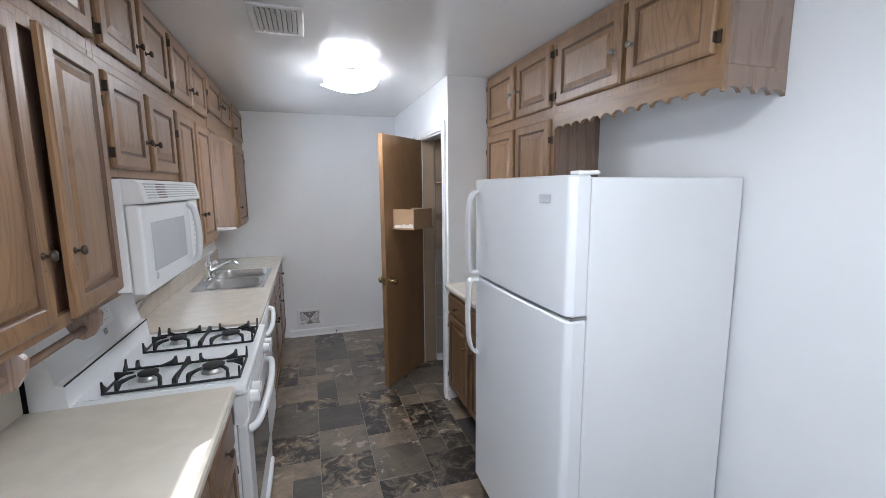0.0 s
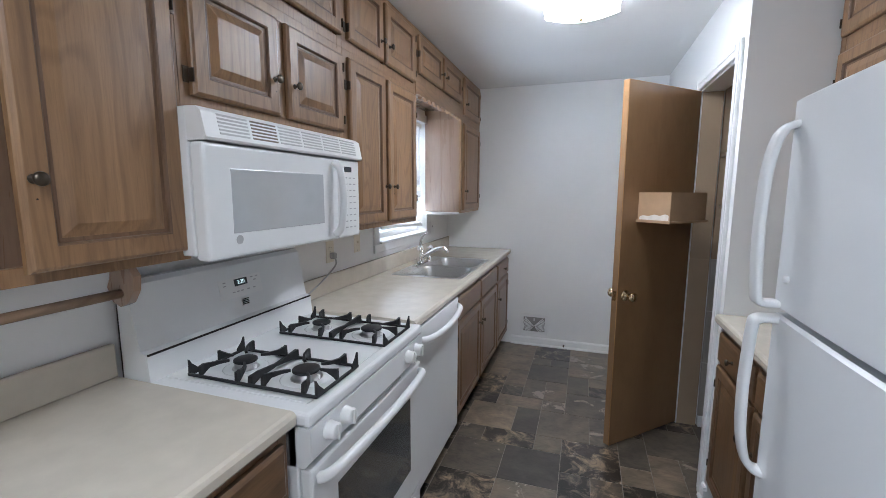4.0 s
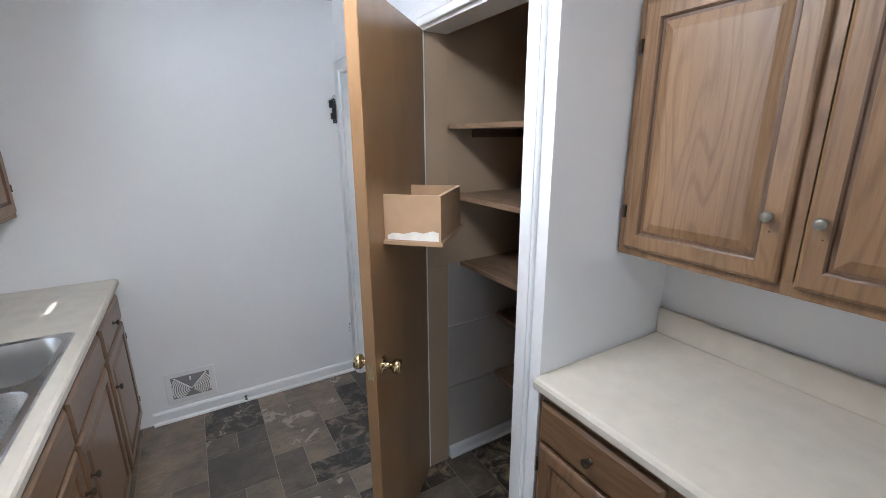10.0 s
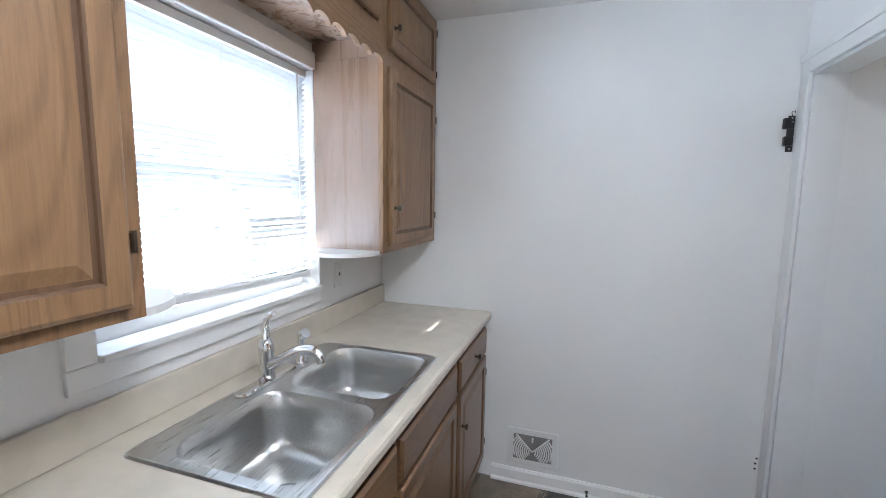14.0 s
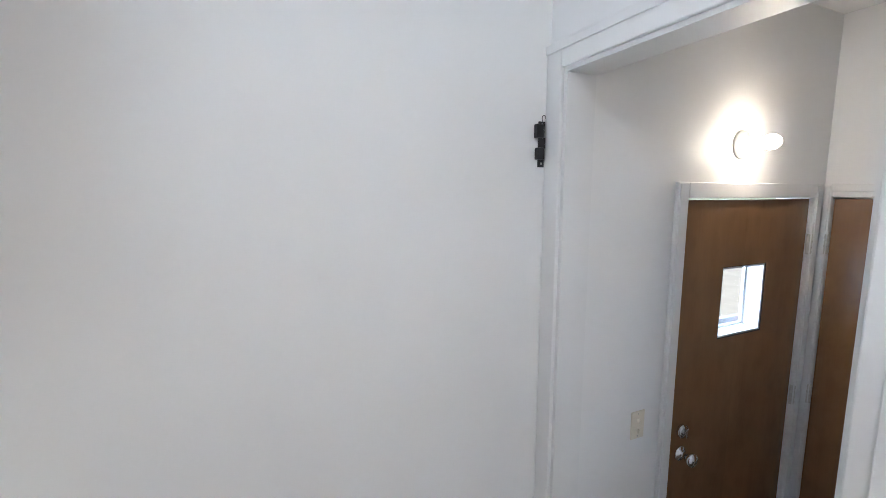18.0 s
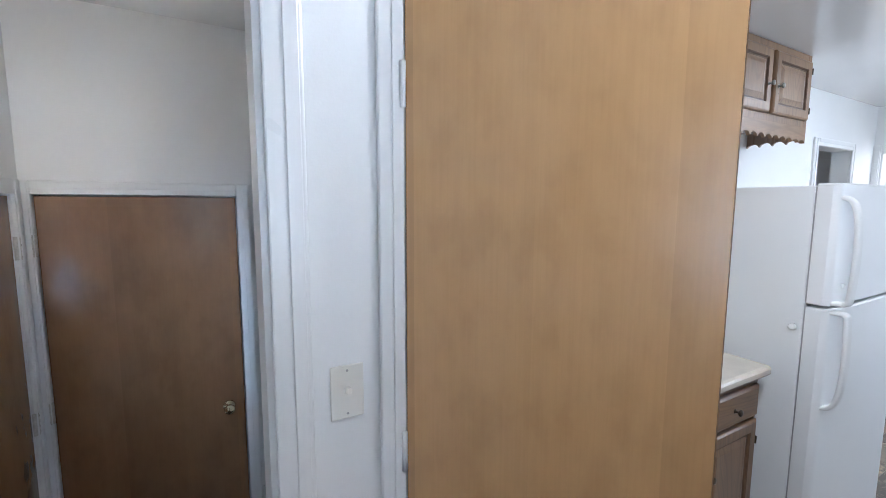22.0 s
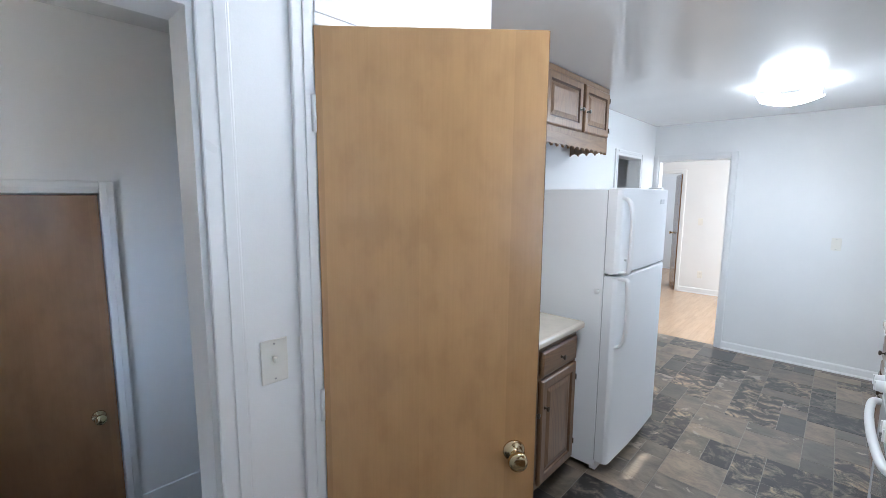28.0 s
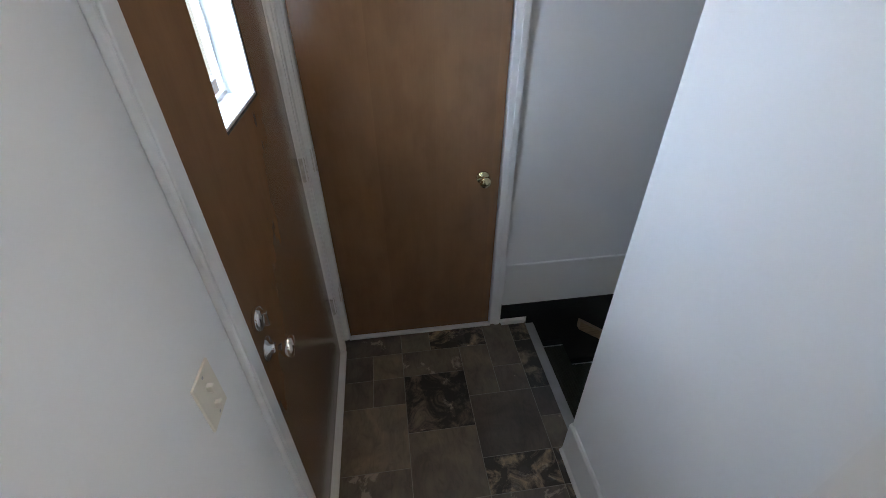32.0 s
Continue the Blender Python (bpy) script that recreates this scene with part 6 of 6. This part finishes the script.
# ---- closet door on the landing ----
cd = thing("door_3", (LE + 0.02, 4.93, LAND), "closed brown veneer flush door on the landing", "door", kind="structure")
part("leaf", box(bmesh.new(), (LE + 0.003, 4.523, LAND + 0.012), (LE + 0.04, 5.297, 1.598), 0.002), BIRCHD, cd)
kb = lathe(bmesh.new(), [(r, -h) for r, h in [(0.030, 0.0), (0.028, 0.006), (0.013, 0.010), (0.011, 0.028), (0.022, 0.038), (0.026, 0.050), (0.023, 0.060), (0.0005, 0.064)]], (LE + 0.003, 4.600, 0.494), "x", 22)
part("door_knob", kb, BRASS, cd, "tarnished brass knob")
for z in (-0.095, 0.63, 1.385):
    bm = bmesh.new()
    lathe(bm, [(0.007, z - 0.048), (0.007, z + 0.048)], (LE - 0.003, 5.302, 0), "z", 10)
    box(bm, (LE - 0.0165, 5.305, z - 0.048), (LE - 0.0145, 5.324, z + 0.048))
    hg = part("hinge", bm, HINGEPAINT, cd, "white painted hinge")
    for dz in (-0.036, -0.012, 0.012, 0.036):
        slab("screw", (LE - 0.0172, 5.310, z + dz - 0.004), (LE - 0.0166, 5.318, z + dz + 0.004), BRONZE, hg, 0)

# the old hinge left on the jamb corner and its lower screw holes
oh = thing("old_hinge", (1.856, NORTH, 1.708), "black spring hinge with no door on it", "hinge")
part("leaf", box(bmesh.new(), (1.844, NORTH - 0.004, 1.708), (1.868, NORTH - 0.0005, 1.853), 0.001), BLACK, oh)
part("barrel", box(bmesh.new(), (1.840, NORTH - 0.016, 1.766), (1.864, NORTH - 0.0042, 1.802), 0.004), BLACK, oh)
for za, zb, xa in ((1.799, 1.842, 1.824), (1.731, 1.769, 1.829)):
    part("flag", box(bmesh.new(), (xa, NORTH - 0.024, za), (xa + 0.026, NORTH - 0.0042, zb), 0.003), BLACK, oh)
for z in (1.720, 1.843):
    part("screw", lathe(bmesh.new(), [(0.004, 0.0), (0.0035, 0.0012)], (0, 0, 0), "y", 10), NICKEL, oh, m=Matrix.Translation(-ORIGIN[oh]) @ pose(1.857, NORTH - 0.0041, z, 0, 0, 180))
for z in (1.734, 1.798, 1.828):
    part("spring_wire", tube(bmesh.new(), [(1.845, NORTH - 0.018, z + 0.002), (1.867, NORTH - 0.0055, z - 0.003)], 0.0011, 6), NICKEL, oh, "bare bright wire")
part("spring_wire", tube(bmesh.new(), smooth_path([(1.856, NORTH - 0.006, 1.852), (1.852, NORTH - 0.010, 1.866), (1.862, NORTH - 0.010, 1.871), (1.865, NORTH - 0.008, 1.862)]), 0.0013, 6), BLACK, oh)
sh = thing("screw_holes", (1.858, NORTH, 0.30), "three old screw holes in the white wall", "screw holes")
for z in (0.305, 0.33, 0.355):
    part("hole", lathe(bmesh.new(), [(0.005, 0.0), (0.004, 0.0012)], (0, 0, 0), "y", 10), BLACK, sh, m=Matrix.Translation(-ORIGIN[sh]) @ pose(1.858 + 0.004 * (z > 0.34), NORTH, z, 0, 0, 180))

# ---- beyond the south doorway: a door ajar in the far wall ----
fdoor = thing("door_4", (3.41, -3.14, 0.0), "brown wooden door standing open in the far room", "door", kind="structure")
fd_m = pose(2.878, -3.262, 0.0, 0, 0, 22)
part("leaf", box(bmesh.new(), (0.0, -0.60, 0.012), (0.035, 0.0, 1.99), 0.002), BIRCHD, fdoor, m=Matrix.Translation(-ORIGIN[fdoor]) @ fd_m)
part("door_knob", lathe(bmesh.new(), [(0.03, 0.035), (0.012, 0.045), (0.012, 0.065), (0.026, 0.080), (0.02, 0.100), (0.0005, 0.102)], (0, -0.54, 0.95), "x", 16), BRASS, fdoor, m=Matrix.Translation(-ORIGIN[fdoor]) @ fd_m)

# ---- wood strips of the room beyond ----
wf = setting("floor_front_room", boxes(((-0.08, -5.5, -0.06), (4.5, -0.371, -0.012))), GROUT, "pale maple strip floor of the room beyond", "floor")
rng = random.Random(5)
strips = {}
for i in range(73):
    x = -0.075 + 0.062 * i
    y = -0.372
    while y > -5.4:
        n = rng.choice((0.9, 1.2, 1.5))
        n = min(n, y + 5.49)
        if n < 0.08:
            break
        if x < 2.3 and y < -3.2:
            break
        key = round(n, 3)
        if key not in strips:
            bm = box(bmesh.new(), (0.0006, -n + 0.0006, -0.012), (0.0614, -0.0006, -0.001))
            strips[key] = finish(bm, "plank", PLANK)
        ob = new("plank", strips[key])
        ob.parent = wf
        ob.location = (x, y, 0)
        y -= n

# ---- slate tiles: a random run of squares and oblongs on a six-inch grid ----
CELL = 0.1525
tiles = {}


def tile_mesh(nx, ny, deep=0.0):
    key = nx, ny, deep
    if key not in tiles:
        g = 0.0015
        w, h = nx * CELL, deep or ny * CELL
        bm = bmesh.new()
        loops(bm, [[(g, g, -0.004), (w - g, g, -0.004), (w - g, h - g, -0.004), (g, h - g, -0.004)], [(g, g, -0.0006), (w - g, g, -0.0006), (w - g, h - g, -0.0006), (g, h - g, -0.0006)],
                   [(g + 0.002, g + 0.002, 0.0), (w - g - 0.002, g + 0.002, 0.0), (w - g - 0.002, h - g - 0.002, 0.0), (g + 0.002, h - g - 0.002, 0.0)]])
        tiles[key] = finish(bm, "tile", SLATE)
    return tiles[key]


def lay(parent, x0, y0, nx, ny, z, keep, seed, deep=0.0):
    rng = random.Random(seed)
    used = [[not keep(x0 + (i + 0.5) * CELL, y0 + (j + 0.5) * CELL) for j in range(ny)] for i in range(nx)]
    for j in range(ny):
        for i in range(nx):
            if used[i][j]:
                continue
            for sx, sy in rng.choice((((2, 2), (1, 2), (2, 1)), ((2, 2), (2, 1), (1, 2)), ((1, 2),), ((2, 1), (1, 2)), ((1, 1),), ((1, 1),))) + ((1, 1),):
                if i + sx <= nx and j + sy <= ny and not any(used[i + a][j + b] for a in range(sx) for b in range(sy)):
                    break
            for a in range(sx):
                for b in range(sy):
                    used[i + a][j + b] = True
            ob = new("tile", tile_mesh(sx, sy, deep))
            ob.parent = parent
            ob.location = (x0 + i * CELL, y0 + j * CELL, z)


floor_ob = bpy.data.objects["floor"]
landing_ob = bpy.data.objects["floor_landing"]


def on_floor(x, y):
    if y < JOG:
        return 0.45 < x < EAST + 0.02 and y > SOUTH - 0.07
    if 2.01 < x:
        return y < LS - 0.05 and x < 2.62
    return 0.45 < x and y < NORTH + 0.02


lay(floor_ob, 0.455 - 0.0, SOUTH - 0.06, 14, 38, 0.0, on_floor, 11)
lay(landing_ob, 2.275, 4.4135, 8, 7, LAND, lambda x, y: x < LE + 0.02 and y < LN + 0.03, 4)
lay(landing_ob, 2.275, 4.315, 8, 1, LAND, lambda x, y: x < LE + 0.02, 9, 0.0985)
